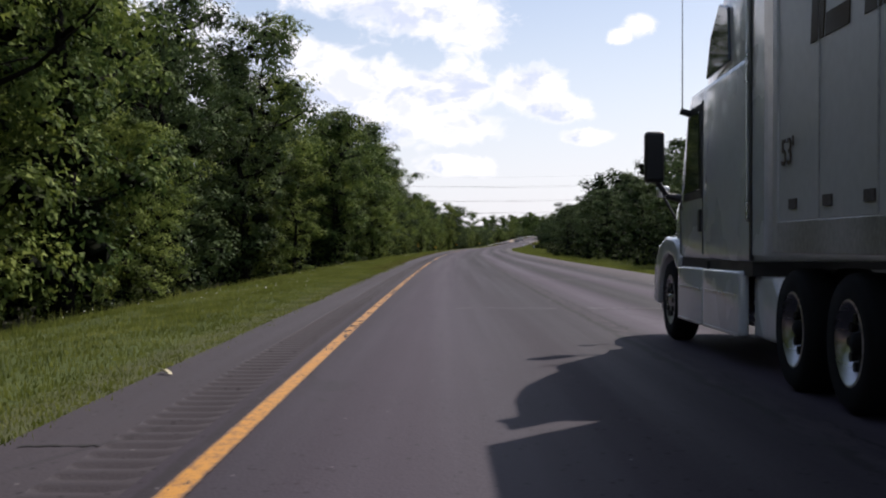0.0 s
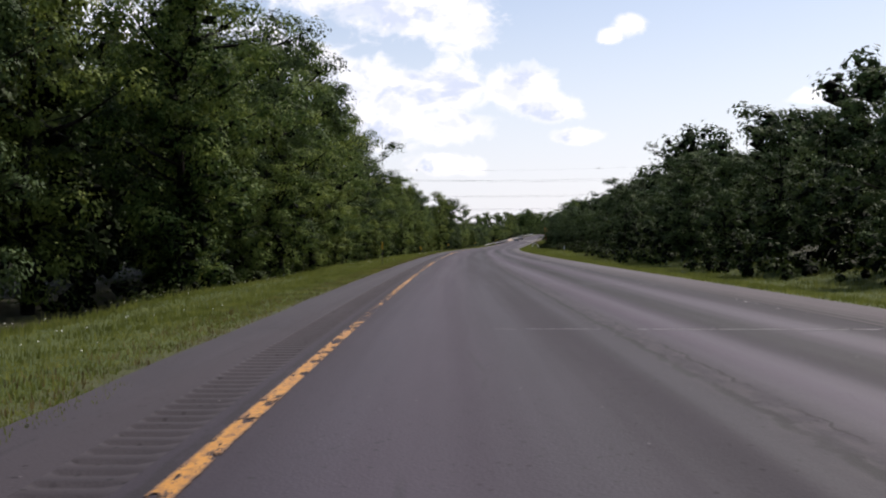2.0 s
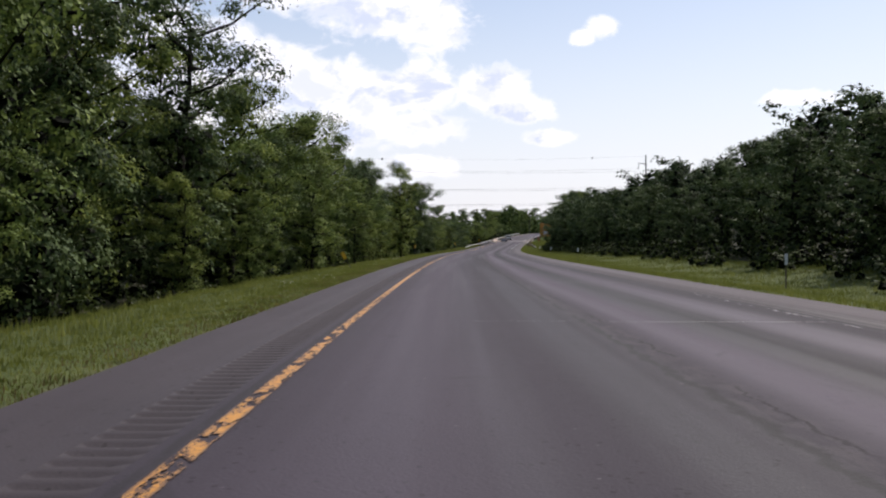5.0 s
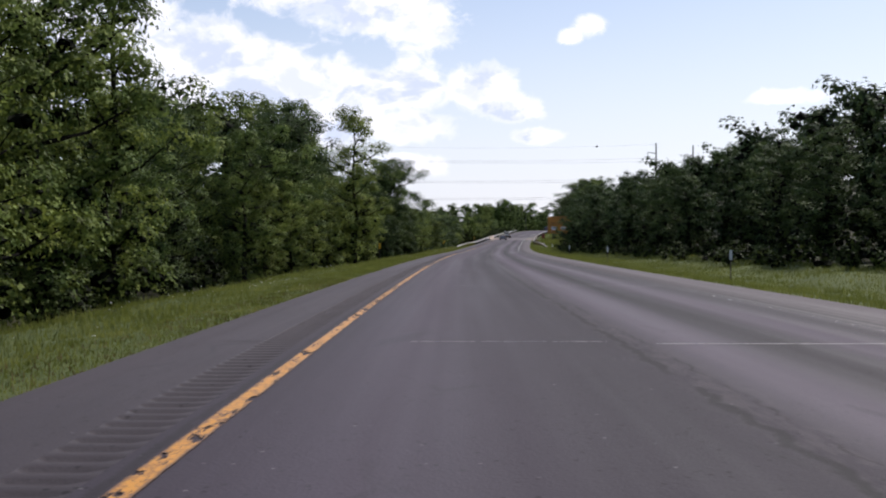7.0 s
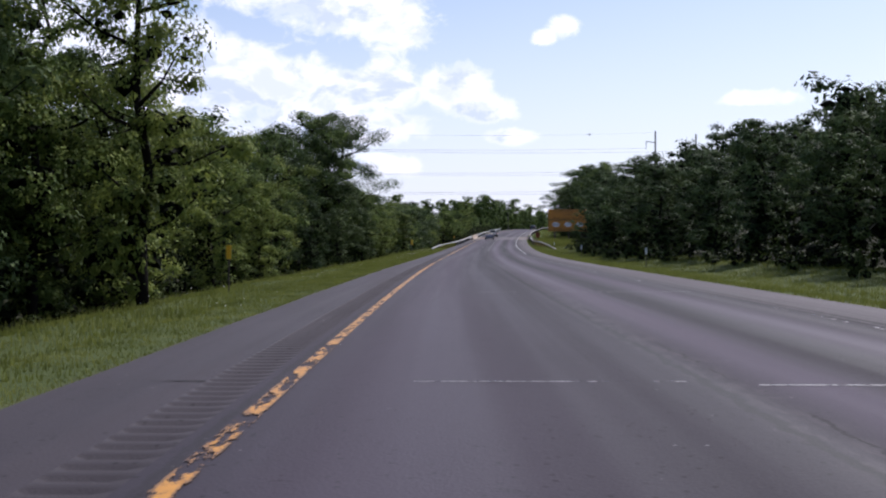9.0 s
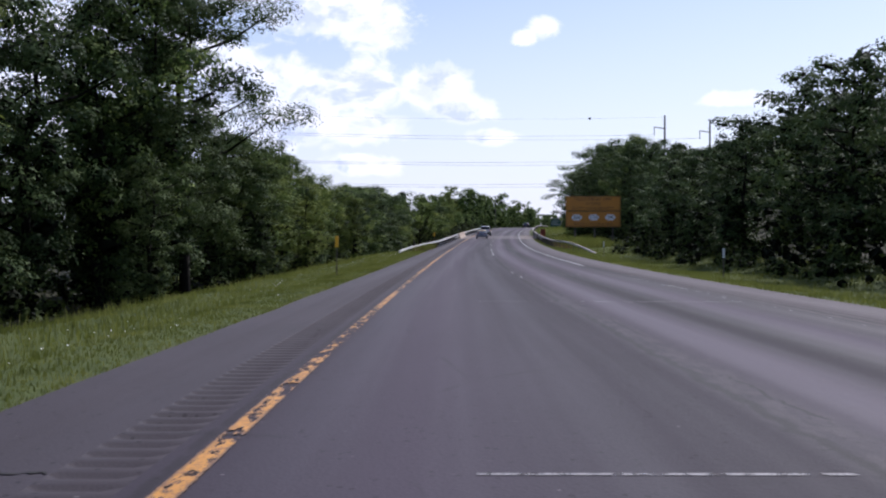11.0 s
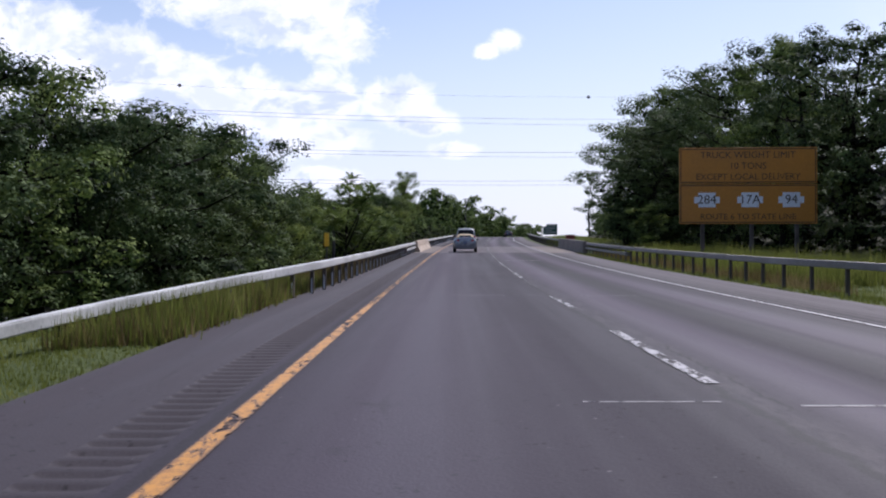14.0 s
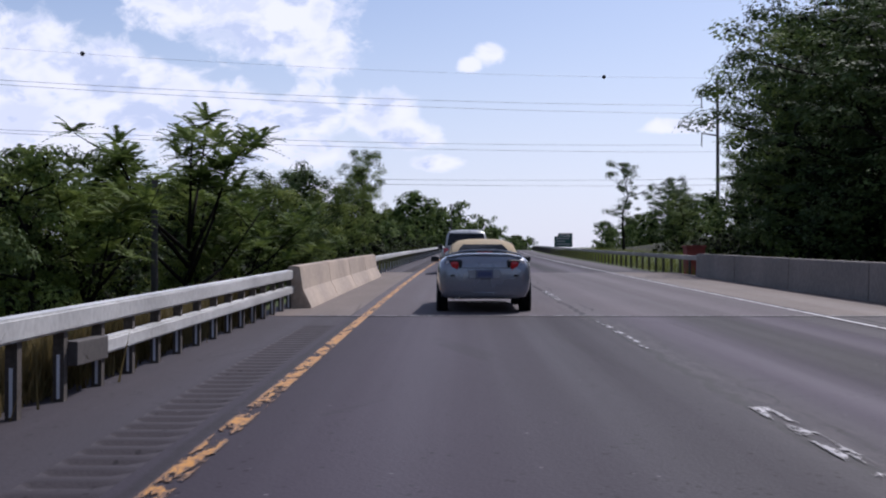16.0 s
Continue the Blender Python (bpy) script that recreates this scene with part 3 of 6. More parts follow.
yellow = ribbon("trim_yellow_line", list(np.arange(-100, 900, 2.0)), [-1.475, -1.35, -1.225], YELLOW, lambda s, l: 0.009)
tagged(yellow, "worn solid yellow edge line, chipped and dirty", "road marking", kind="structure")
edge_old = ribbon("trim_worn_off_line", list(np.arange(-100, 387, 2.0)), [5.71, 5.87], WHITE_GONE, lambda s, l: 0.005)
tagged(edge_old, "almost worn-off white edge line of the outer lane", "road marking", kind="structure")
edge_line = ribbon("trim_white_line", list(np.arange(386, 900, 2.0)), [5.71, 5.87], WHITE_EDGE, lambda s, l: 0.011)
tagged(edge_line, "worn white edge line of the outer lane", "road marking", kind="structure")
rng = random.Random(5)
for i in range(-35, 34):
    s0 = 429.6 + 12.19 * i
    if s0 < 525 or s0 > 840:
        continue
    dash = ribbon("lane_dash", [s0, s0 + 1, s0 + 2, s0 + 3.05], [2.04, 2.28], WHITE, lambda s, l: 0.005)
    tagged(dash, "worn white dash of the lane line", "road marking", "lane dashes")
for a, b, mat in ((368.2, 371.0, WHITE_OLD), (375.0, 376.2, WHITE), (411.3, 414.4, WHITE), (415.2, 420.8, WHITE), (422.4, 424.4, WHITE_OLD), (429.8, 435.5, WHITE), (440.6, 445.2, WHITE), (449.5, 454.5, WHITE_OLD),
                  (455.6, 460.4, WHITE), (461.6, 468.5, WHITE_OLD), (469.9, 476.2, WHITE), (478.7, 481.2, WHITE_OLD), (482.0, 488.5, WHITE), (492.8, 497.8, WHITE_OLD), (504.0, 508.5, WHITE), (516.2, 519.2, WHITE)):
    dash = ribbon("lane_dash", list(np.linspace(a, b, 5)), [2.04, 2.28], mat, lambda s, l: 0.009)
    tagged(dash, "worn white dash of the lane line" if mat is WHITE else "thin, nearly worn-off white dash of the lane line", "road marking", "lane dashes")
for s0 in [3.5 + 18.2 * i for i in range(7)] + [130.9 + 18.65 * i for i in range(12)] + [354.1, 372.8, 391.4, 428.7, 445.2, 460.0, 479.0]:
    ends = rng.choice([(-0.3, 4.9), (0.5, 5.6), (0.1, 2.0), (1.0, 5.7), (0.2, 3.9)])
    slip = rng.uniform(-0.35, 0.1)
    for a, b, half, mat in ((ends[0], 2.0, 0.030, SEAL), (2.5, 5.7 if ends[1] > 3 else 4.2, 0.038, SEAL_PALE)):
        shift = slip if a > 2 else 0.0
        seal = ribbon("joint_seal", [s0 + shift - half, s0 + shift + half], list(np.linspace(a, b, 8)), mat, lambda s, l: 0.004)
        tagged(seal, "thin pale sealed joint across a lane", "road joint", "sealed joints")

# the joints run on through the shoulder as open cracks
for s0 in [6.9] + [21.7 + 18.2 * i for i in range(6)] + [130.9 + 18.65 * i for i in range(12)] + [372.8, 405.0, 420.2]:
    a = -2.58 + rng.uniform(0, 0.15)
    ls = np.linspace(a, -2.04, 12)
    wander = [s0 + rng.uniform(-0.03, 0.03) + 0.05 * (l - a) for l in ls]
    v_, f_ = [], []
    for k, (l, s_) in enumerate(zip(ls, wander)):
        half = rng.uniform(0.012, 0.034)
        v_ += [place(s_ - half, l, far_z(s_, l) + 0.006), place(s_ + half, l, far_z(s_, l) + 0.006)]
        if k:
            f_.append((2 * k - 2, 2 * k, 2 * k + 1, 2 * k - 1))
    me_ = bpy.data.meshes.new("shoulder_crack")
    me_.from_pydata(v_, [], f_)
    me_.materials.append(CRACK_DARK)
    tagged(new("shoulder_crack", me_), "thin dark crack across the asphalt shoulder", "road crack", "shoulder cracks")

# bridge: deck joint, concrete shoulders, parapets
b_s = list(np.arange(BRIDGE, BRIDGE_END + 0.1, 3.0))
deck_l = ribbon("pavement_bridge_inner", b_s, [-2.9, -2.3, -1.56], DECK, lambda s, l: 0.006)
tagged(deck_l, "pale concrete bridge shoulder, dusty", "bridge deck", kind="structure")
deck_m = ribbon("road_bridge_lanes", b_s, [-1.555, 0.2, 2.1, 4.0, 5.945], DECK_LANE, lambda s, l: 0.004)
tagged(deck_m, "worn grey bridge lanes, paler than the approach", "road", kind="structure")
deck_r = ribbon("pavement_bridge_outer", b_s, [5.95, 7.0, 8.3], DECK, lambda s, l: 0.006)
tagged(deck_r, "pale concrete bridge shoulder, dusty", "bridge deck", kind="structure")
for s0 in (BRIDGE, BRIDGE_END):
    j = ribbon("trim_deck_joint", [s0 - 0.06, s0 + 0.06], list(np.linspace(-2.4, 8.05, 12)), SEAL, lambda s, l: 0.010)
    tagged(j, "pale armoured expansion joint across the bridge deck", "bridge joint", kind="structure")


def parapet(name, s0, s1, l, side, tall):
    """A barrier with a sloped foot, wide below and narrow above."""
    look_ = "concrete parapet with an upright face, shade put into its grey" if side > 0 else "stained pale concrete parapet with a sloped foot"
    body = thing(name, Matrix(), look_, "parapet", "bridge parapets")
    cuts = np.linspace(s0, s1, 5)
    for a, b in zip(cuts, cuts[1:]):
        parapet_panel(body, a + 0.008, b - 0.008, l, side, tall)
    return body


def parapet_panel(body, s0, s1, l, side, tall):
    prof = [(0.0, -0.3), (0.0, 0.0), (0.015, 0.3), (0.03, tall), (0.32, tall), (0.34, -0.3)] if side > 0 else [(0.0, -0.3), (0.0, 0.0), (0.03, 0.075), (0.16, 0.33), (0.22, tall), (0.42, tall), (0.46, -0.3)]
    bm = bmesh.new()
    rings = []
    for s in np.linspace(s0, s1, 4):
        rings.append([bm.verts.new(place(s, l + side * d, h)) for d, h in prof])
    for a, b in zip(rings, rings[1:]):
        for i in range(len(prof) - 1):
            bm.faces.new((a[i], a[i + 1], b[i + 1], b[i]))
    bm.faces.new(rings[0])
    bm.faces.new(rings[-1][::-1])
    bmesh.ops.recalc_face_normals(bm, faces=bm.faces)
    bmesh.ops.bevel(bm, geom=[e for e in bm.edges if e.calc_face_angle(0) > 0.6], offset=0.02, segments=2, affect="EDGES")
    # the outer side takes the concrete with shade in its colour
    part("panel", bm, CONCRETE_SHADED if side > 0 else CONCRETE, body)


parapet("bridge_parapet", BRIDGE + 2.2, BRIDGE_END - 5.4, -2.42, -1, 0.74)
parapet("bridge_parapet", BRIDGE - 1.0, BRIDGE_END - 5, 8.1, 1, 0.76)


def guard_rail(s0, s1, line, gap, top, label, lower=None, ramp=None):
    """Box-beam rail on weak steel posts; line gives the lateral place."""
    rail = thing("guard_rail", Matrix(), label, "guard rail", "guard rails")

    def drop(s):
        """How far the rail has come down towards its buried end."""
        return (top + 0.32) * (1 - ease(s, ramp[0], ramp[1])) if ramp else 0.0

    def beam(name, a, b, z0, z1, half, shift, flare=0.0):
        bm = bmesh.new()
        rings = []
        for s in np.linspace(a, b, max(2, int((b - a) / 2.5))):
            l = line(s) + shift - flare * ease(s, b, a)
            rings.append([bm.verts.new(place(s, l + dx, z - drop(s))) for dx, z in ((-half, z0), (half, z0), (half, z1), (-half, z1))])
        for p, q in zip(rings, rings[1:]):
            for i in range(4):
                bm.faces.new((p[i], p[(i + 1) % 4], q[(i + 1) % 4], q[i]))
        bm.faces.new(rings[0][::-1])
        bm.faces.new(rings[-1])
        bmesh.ops.recalc_face_normals(bm, faces=bm.faces)
        bmesh.ops.bevel(bm, geom=[e for e in bm.edges if e.calc_face_angle(0) > 0.6], offset=0.018, segments=2, affect="EDGES")
        part(name, bm, GALV if line(s0) < 0 else GALV_DARK, rail)

    beam("beam", s0, s1, top - 0.16, top, 0.075, 0.0)
    if lower:
        beam("lower_beam", lower[0], lower[1], 0.26, 0.39, 0.06, 0.03 * lower[2])
        part("splice_plate", boxed(-0.06, 0.06, -0.4, 0.4, 0.24, 0.42, 0.01), POLE_STEEL, rail, "dark bolted splice plate", m=at(lower[0] - 0.2, line(lower[0]) + 0.05 * lower[2]))
    post = boxed(-0.04, 0.04, -0.035, 0.035, -0.6, top - 0.08)
    box(post, -0.04, 0.04, -0.05, -0.035, -0.6, top - 0.16)
    pm = part("post", post, RUSTY, rail, m=at(s0 + 0.4, line(s0 + 0.4), -drop(s0 + 0.4))).data
    strip = bpy.data.meshes.new("reflector")
    bm = boxed(-0.011, 0.011, -0.057, -0.05, 0.02, 0.34)
    bm.to_mesh(strip)
    bm.free()
    strip.materials.append(SIGN_WHITE)
    s = s0 + 0.4
    k = 0
    while s < s1 - 0.2:
        s += gap(s)
        p = new("post", pm)
        p.parent, p.matrix_basis = rail, at(s, line(s), -drop(s))
        if line(s) < 0:
            q = new("reflector", strip)
            q.parent, q.matrix_basis = p, Matrix()
        k += 1
    return rail


guard_rail(428.6, BRIDGE + 2.5, lambda s: -2.82 - 2.5 * ease(s, 448, 428), lambda s: 0.95 if s > 484 else 1.9, 0.67, "galvanised box-beam guard rail on rusty posts", (489.5, BRIDGE + 2.6, 1), (416, 448))
guard_rail(BRIDGE_END - 5.5, 640, lambda s: -2.7 - 0.6 * ease(s, 560, 640), lambda s: 1.9, 0.67, "galvanised box-beam guard rail on rusty posts")
guard_rail(431, BRIDGE - 0.6, lambda s: 8.35 + 2.6 * ease(s, 452, 430), lambda s: 1.9, 0.68, "darker grey box-beam guard rail on dark posts", (478, BRIDGE - 0.7, -1), (428, 446))
guard_rail(BRIDGE_END - 5.2, 760, lambda s: 8.3 + 0.3 * ease(s, 540, 600), lambda s: 1.9, 0.68, "darker grey box-beam guard rail on dark posts")

# ---------------------------------------------------------------- vehicles


def wheel(parent, m, rad, wide, rim_mat, spokes=5, dish=0.05, label=""):
    """Tyre, rim with spokes and hub; outer face towards -x."""
    tyre = lathe([(rad * 0.62, -wide / 2), (rad * 0.9, -wide / 2 - 0.012), (rad * 0.98, -wide / 2 + 0.03), (rad, -wide / 4), (rad, wide / 4), (rad * 0.98, wide / 2 - 0.03), (rad * 0.9, wide / 2), (rad * 0.62, wide / 2)], 30)
    t = part("wheel", tyre, TYRE, parent, label, True, m)
    rim = lathe([(rad * 0.63, -wide / 2 + 0.005), (rad * 0.58, -wide / 2 - 0.004), (rad * 0.54, -wide / 2 + dish), (rad * 0.16, -wide / 2 + dish * 0.8), (rad * 0.13, -wide / 2 - 0.01), (0.001, -wide / 2 - 0.015)], 30)
    if dish > 0.1:
        # deep dual wheel: bright lip, dished centre and hub near-black to paint their shade
        rim.free()
        rim = lathe([(rad * 0.63, -wide / 2 + 0.005), (rad * 0.58, -wide / 2 - 0.004), (rad * 0.54, -wide / 2 + dish)], 30)
        part("hub", lathe([(rad * 0.54, -wide / 2 + dish), (rad * 0.18, -wide / 2 + dish * 0.8), (rad * 0.15, -wide / 2 + 0.03), (0.001, -wide / 2 + 0.02)], 24), TYRE, t, "wheel hub with its shade painted in", True)
    part("rim", rim, rim_mat, t, "", True)
    hole = rod(bmesh.new(), (-0.02, 0, 0), (0.03, 0, 0), rad * 0.075, rad * 0.06, 8)
    first = None
    for i in range(spokes):
        a = i * math.tau / spokes
        mm = pose(-wide / 2 + dish * 0.45, math.cos(a) * rad * 0.36, math.sin(a) * rad * 0.36)
        if first is None:
            first = part("wheel_hole", hole, BLACK, t, "", False, mm)
        else:
            q = new("wheel_hole", first.data)
            q.parent, q.matrix_basis = t, mm
    return t


def ring_of(y, half, z0, z1, crown=0.06, tuck=0.10, k=0.0):
    """One rounded body section at y."""
    pts = []
    h = z1 - z0
    for px, pz in ((0.0, 0.0), (0.70, 0.0), (0.90, 0.05), (0.97, 0.22), (1.0, 0.48), (0.985, 0.72), (0.94, 0.88), (0.82, 0.965), (0.5, 1.0), (0.0, 1.0)):
        x = half * (px - (tuck * (0.4 - pz) if pz < 0.4 and px > 0.6 else 0))
        pts.append((x, z0 + h * pz + (crown * (1 - px * px) if pz > 0.9 else 0)))
    ring = [(x, y, z) for x, z in pts] + [(-x, y, z) for x, z in pts[-2:0:-1]]
    return ring


def convertible(m, paint, label):
    car = thing("convertible_car", m, label, "car", "cars in the inner lane")
    st = [(0.00, 0.70, 0.30, 0.74), (0.04, 0.79, 0.25, 0.86), (0.14, 0.835, 0.235, 0.93), (0.40, 0.865, 0.23, 0.965), (0.75, 0.87, 0.25, 0.965), (1.25, 0.865, 0.25, 0.93), (2.0, 0.855, 0.25, 0.90),
          (2.9, 0.85, 0.24, 0.88), (3.4, 0.84, 0.25, 0.80), (3.9, 0.80, 0.24, 0.70), (4.2, 0.72, 0.24, 0.62), (4.36, 0.58, 0.28, 0.54)]
    body = loft([ring_of(*q, 0.06, 0.0) for q in st])
    b = part("body", body, paint, car, "", True)
    # wheel arches
    for y in (0.78, 3.35):
        for sx in (-1, 1):
            arch = lathe([(0.30, 0.0), (0.365, 0.0), (0.365, 0.03), (0.30, 0.03)], 26)
            part("wheel_arch", arch, BLACK, car, "", False, pose(sx * 0.862 - 0.015, y, 0.325))
            wheel(car, pose(sx * 0.768, y, 0.318, 0, 0, 0 if sx < 0 else 180), 0.318, 0.20, ALLOY, 5, 0.05)
    # canvas roof with a glass rear window
    roof = [(0.96, 0.66, 0.90, 0.95), (1.10, 0.665, 0.90, 1.06), (1.45, 0.63, 0.89, 1.22), (1.85, 0.565, 0.88, 1.265), (2.35, 0.55, 0.87, 1.255), (2.75, 0.57, 0.86, 1.19), (2.95, 0.60, 0.86, 1.08)]
    part("soft_top", loft([ring_of(y, h, a, c, 0.03, 0.0) for y, h, a, c in roof]), SOFT_TOP, car, "taut tan canvas folding roof", True)
    win = bmesh.new()
    vs = [win.verts.new(p) for p in ((-0.44, 1.02, 0.955), (0.44, 1.02, 0.955), (0.47, 1.08, 1.06), (0.38, 1.27, 1.165), (-0.38, 1.27, 1.165), (-0.47, 1.08, 1.06))]
    win.faces.new(vs)
    bmesh.ops.solidify(win, geom=win.faces[:], thickness=0.012)
    part("rear_window", win, GLASS, car, "dark curved rear window", False, pose(0, -0.055, 0.015))
    screen = bmesh.new()
    vs = [screen.verts.new(p) for p in ((-0.62, 3.25, 0.86), (0.62, 3.25, 0.86), (0.55, 2.72, 1.21), (-0.55, 2.72, 1.21))]
    screen.faces.new(vs)
    bmesh.ops.solidify(screen, geom=screen.faces[:], thickness=0.01)
    part("windscreen", screen, GLASS, car)
    for sx in (-1, 1):
        g = bmesh.new()
        vs = [g.verts.new(p) for p in ((sx * 0.70, 1.55, 0.90), (sx * 0.70, 2.9, 0.88), (sx * 0.60, 2.65, 1.13), (sx * 0.60, 1.75, 1.15))]
        g.faces.new(vs)
        bmesh.ops.solidify(g, geom=g.faces[:], thickness=0.01)
        part("side_window", g, GLASS, car)
        door = bmesh.new()
        box(door, sx * 0.843 - 0.008, sx * 0.843 + 0.008, 1.55, 1.562, 0.32, 0.84)
        box(door, sx * 0.843 - 0.008, sx * 0.843 + 0.008, 2.75, 2.762, 0.32, 0.84)
        part("door_gap", door, BLACK, car)
        # tail lamp: dark housing, red and clear lenses
        lamp = boxed(-0.165, 0.165, -0.05, 0.06, -0.10, 0.10, 0.045, 3)
        lh = part("tail_lamp", lamp, BLACK, car, "tail lamp with red and clear lenses", True, pose(sx * 0.56, 0.075, 0.80, 12, 0, sx * 16))
        part("red_lens", boxed(-0.08, 0.08, -0.075, 0.0, -0.08, 0.08, 0.055, 4), RED_GLASS, lh, "", True, pose(-sx * 0.03, 0, 0.0))
        part("clear_lens", boxed(-0.035, 0.035, -0.068, 0.0, -0.075, 0.06, 0.02, 2), CLEAR_LENS, lh, "", True, pose(sx * 0.105, 0.012, 0.03))
        part("reflector_strip", boxed(-0.13, 0.13, -0.012, 0.03, -0.014, 0.014, 0.006), BLACK, car, "", False, pose(sx * 0.665, 0.03, 0.63, 0, 0, sx * 24))
        mir = boxed(-0.10, 0.10, -0.055, 0.07, -0.06, 0.065, 0.035, 3)
        mp = part("door_mirror", mir, BLACK, car, "dark door mirror", True, pose(sx * 0.93, 2.55, 0.93) @ Matrix.Diagonal((0.85, 1, 0.8, 1)))
        # flat black stands in for the mirror's dark reflection
        part("mirror_glass", boxed(-0.075, 0.075, -0.062, -0.055, -0.04, 0.045, 0.003), BLACK, mp)
    # boot-lid wing on two feet
    wing = []
    for x in np.linspace(-0.70, 0.70, 15):
        z = 1.045 - 0.10 * (abs(x) / 0.70) ** 3
        wing.append([(x, 0.10 + 0.05 * abs(x), z), (x, 0.30 + 0.05 * abs(x), z + 0.012), (x, 0.30 + 0.05 * abs(x), z + 0.034), (x, 0.10 + 0.05 * abs(x), z + 0.026)])
    part("rear_wing", loft(wing), paint, car, "arched rear wing on the boot lid", True)
    part("brake_lamp", boxed(-0.14, 0.14, 0.085, 0.12, 1.018, 1.035, 0.004), RED_GLASS, car)
    # bumper: plate recess, seams, outlet and lower lip
    part("plate_recess", boxed(-0.30, 0.30, 0.0, 0.05, 0.565, 0.74, 0.02), paint, car, "", False, pose(0, -0.008, 0))
    plate = part("number_plate", boxed(-0.155, 0.155, -0.012, 0.0, 0.585, 0.725, 0.008), PLATE, car, "pale blue number plate", False, pose(0, -0.016, 0))
    bars = bmesh.new()
    for i in range(6):
        box(bars, -0.115 + i * 0.04, -0.09 + i * 0.04, -0.0155, -0.011, 0.62, 0.685)
    part("plate_marks", bars, PLATE_BAR, plate)
    part("boot_seam", boxed(-0.52, 0.52, -0.006, 0.03, 0.752, 0.762), BLACK, car)
    part("badge", boxed(-0.035, 0.035, -0.006, 0.02, 0.80, 0.85, 0.012), CHROME, car, "", False, pose(0, 0.02, 0))
    lip = [[(x, 0.02 + 0.12 * (abs(x) / 0.72) ** 3, 0.285), (x, 0.24, 0.270), (x, 0.24, 0.36), (x, -0.005 + 0.12 * (abs(x) / 0.72) ** 3, 0.35)] for x in np.linspace(-0.72, 0.72, 13)]
    part("bumper_lip", loft(lip), paint, car, "", True)
    out = lathe([(0.045, 0.0), (0.05, -0.01), (0.05, 0.18), (0.045, 0.18)], 16)
    part("exhaust_pipe", out, CHROME, car, "", True, pose(-0.50, 0.02, 0.275, 0, 0, 90))
    part("underbody", boxed(-0.60, 0.60, 0.4, 4.0, 0.275, 0.30), BLACK, car)
    aer = rod(bmesh.new(), (-0.6, 0.55, 0.94), (-0.6, 0.50, 1.2), 0.004, 0.003, 5)
    part("aerial", aer, BLACK, car)
    return car


def saloon(m, paint, label, name, tall, boxy, half=0.9, length=4.7, roof_rack=False):
    """A closed car or a sport utility car, by its height and squareness."""
    car = thing(name, m, label, "car", "cars on the highway")
    belt = tall * (0.60 if boxy else 0.64)
    st = [(0.0, half * 0.86, 0.42, belt * 0.8), (0.06, half * 0.96, 0.32, belt * 0.96), (0.25, half, 0.27, belt), (1.2, half, 0.25, belt), (3.0, half, 0.25, belt * 0.98), (3.6, half * 0.99, 0.25, belt * 0.93),
          (length - 0.35, half * 0.94, 0.27, belt * 0.84), (length - 0.08, half * 0.84, 0.32, belt * 0.72), (length, half * 0.7, 0.4, belt * 0.6)]
    part("body", loft([ring_of(*a) for a in st]), paint, car, "", True)
    rear = 0.12 if boxy else 0.9
    cab = [(rear, half * 0.86, belt - 0.05, belt + 0.04), (rear + 0.22, half * 0.80, belt - 0.05, tall * 0.93), (rear + 0.5, half * 0.77, belt - 0.05, tall - 0.02), (2.3, half * 0.77, belt - 0.05, tall),
           (2.75, half * 0.78, belt - 0.05, tall * 0.96), (3.35, half * 0.84, belt - 0.06, belt + 0.04)]
    part("cabin", loft([ring_of(y, h, a, c, 0.02, 0.0) for y, h, a, c in cab]), paint, car, "", True)
    g = bmesh.new()
    w0, w1 = half * 0.76, half * 0.68
    dz = tall * 0.93 - belt
    vs = [g.verts.new(p) for p in ((-w0, rear - 0.01 + 0.03, belt + 0.05), (w0, rear - 0.01 + 0.03, belt + 0.05), (w1, rear + 0.20, belt + dz * 0.93), (-w1, rear + 0.20, belt + dz * 0.93))]
    g.faces.new(vs)
    bmesh.ops.solidify(g, geom=g.faces[:], thickness=0.02)
    part("rear_window", g, GLASS, car, "", False, pose(0, -0.025, 0.01))
    for sx in (-1, 1):
        g = bmesh.new()
        vs = [g.verts.new(p) for p in ((sx * half * 0.875, rear + 0.45, belt + 0.02), (sx * half * 0.875, 3.05, belt + 0.02), (sx * half * 0.80, 2.65, tall * 0.93), (sx * half * 0.80, rear + 0.6, tall * 0.93))]
        g.faces.new(vs)
        bmesh.ops.solidify(g, geom=g.faces[:], thickness=0.03)
        part("side_window", g, GLASS, car)
        part("tail_lamp", boxed(-0.09, 0.09, -0.03, 0.05, -0.14, 0.14, 0.025), RED_GLASS, car, "", True, pose(sx * half * 0.80, 0.05, belt * 0.82))
        part("door_mirror", boxed(-0.1, 0.1, -0.05, 0.06, -0.07, 0.07, 0.03), BLACK, car, "", True, pose(sx * (half + 0.09), 2.95, belt + 0.08))
        if roof_rack:
            part("roof_rail", rod(bmesh.new(), (sx * half * 0.66, 0.6, tall + 0.05), (sx * half * 0.66, 2.3, tall + 0.05), 0.018), ALLOY, car)
        for y in (0.85, length - 0.9):
            wheel(car, pose(sx * (half - 0.10), y, 0.34, 0, 0, 0 if sx < 0 else 180), 0.34, 0.21, ALLOY, 5)
    part("number_plate", boxed(-0.155, 0.155, -0.02, 0.0, belt * 0.62, belt * 0.62 + 0.13, 0.006), PLATE, car, "", False, pose(0, 0.01, 0))
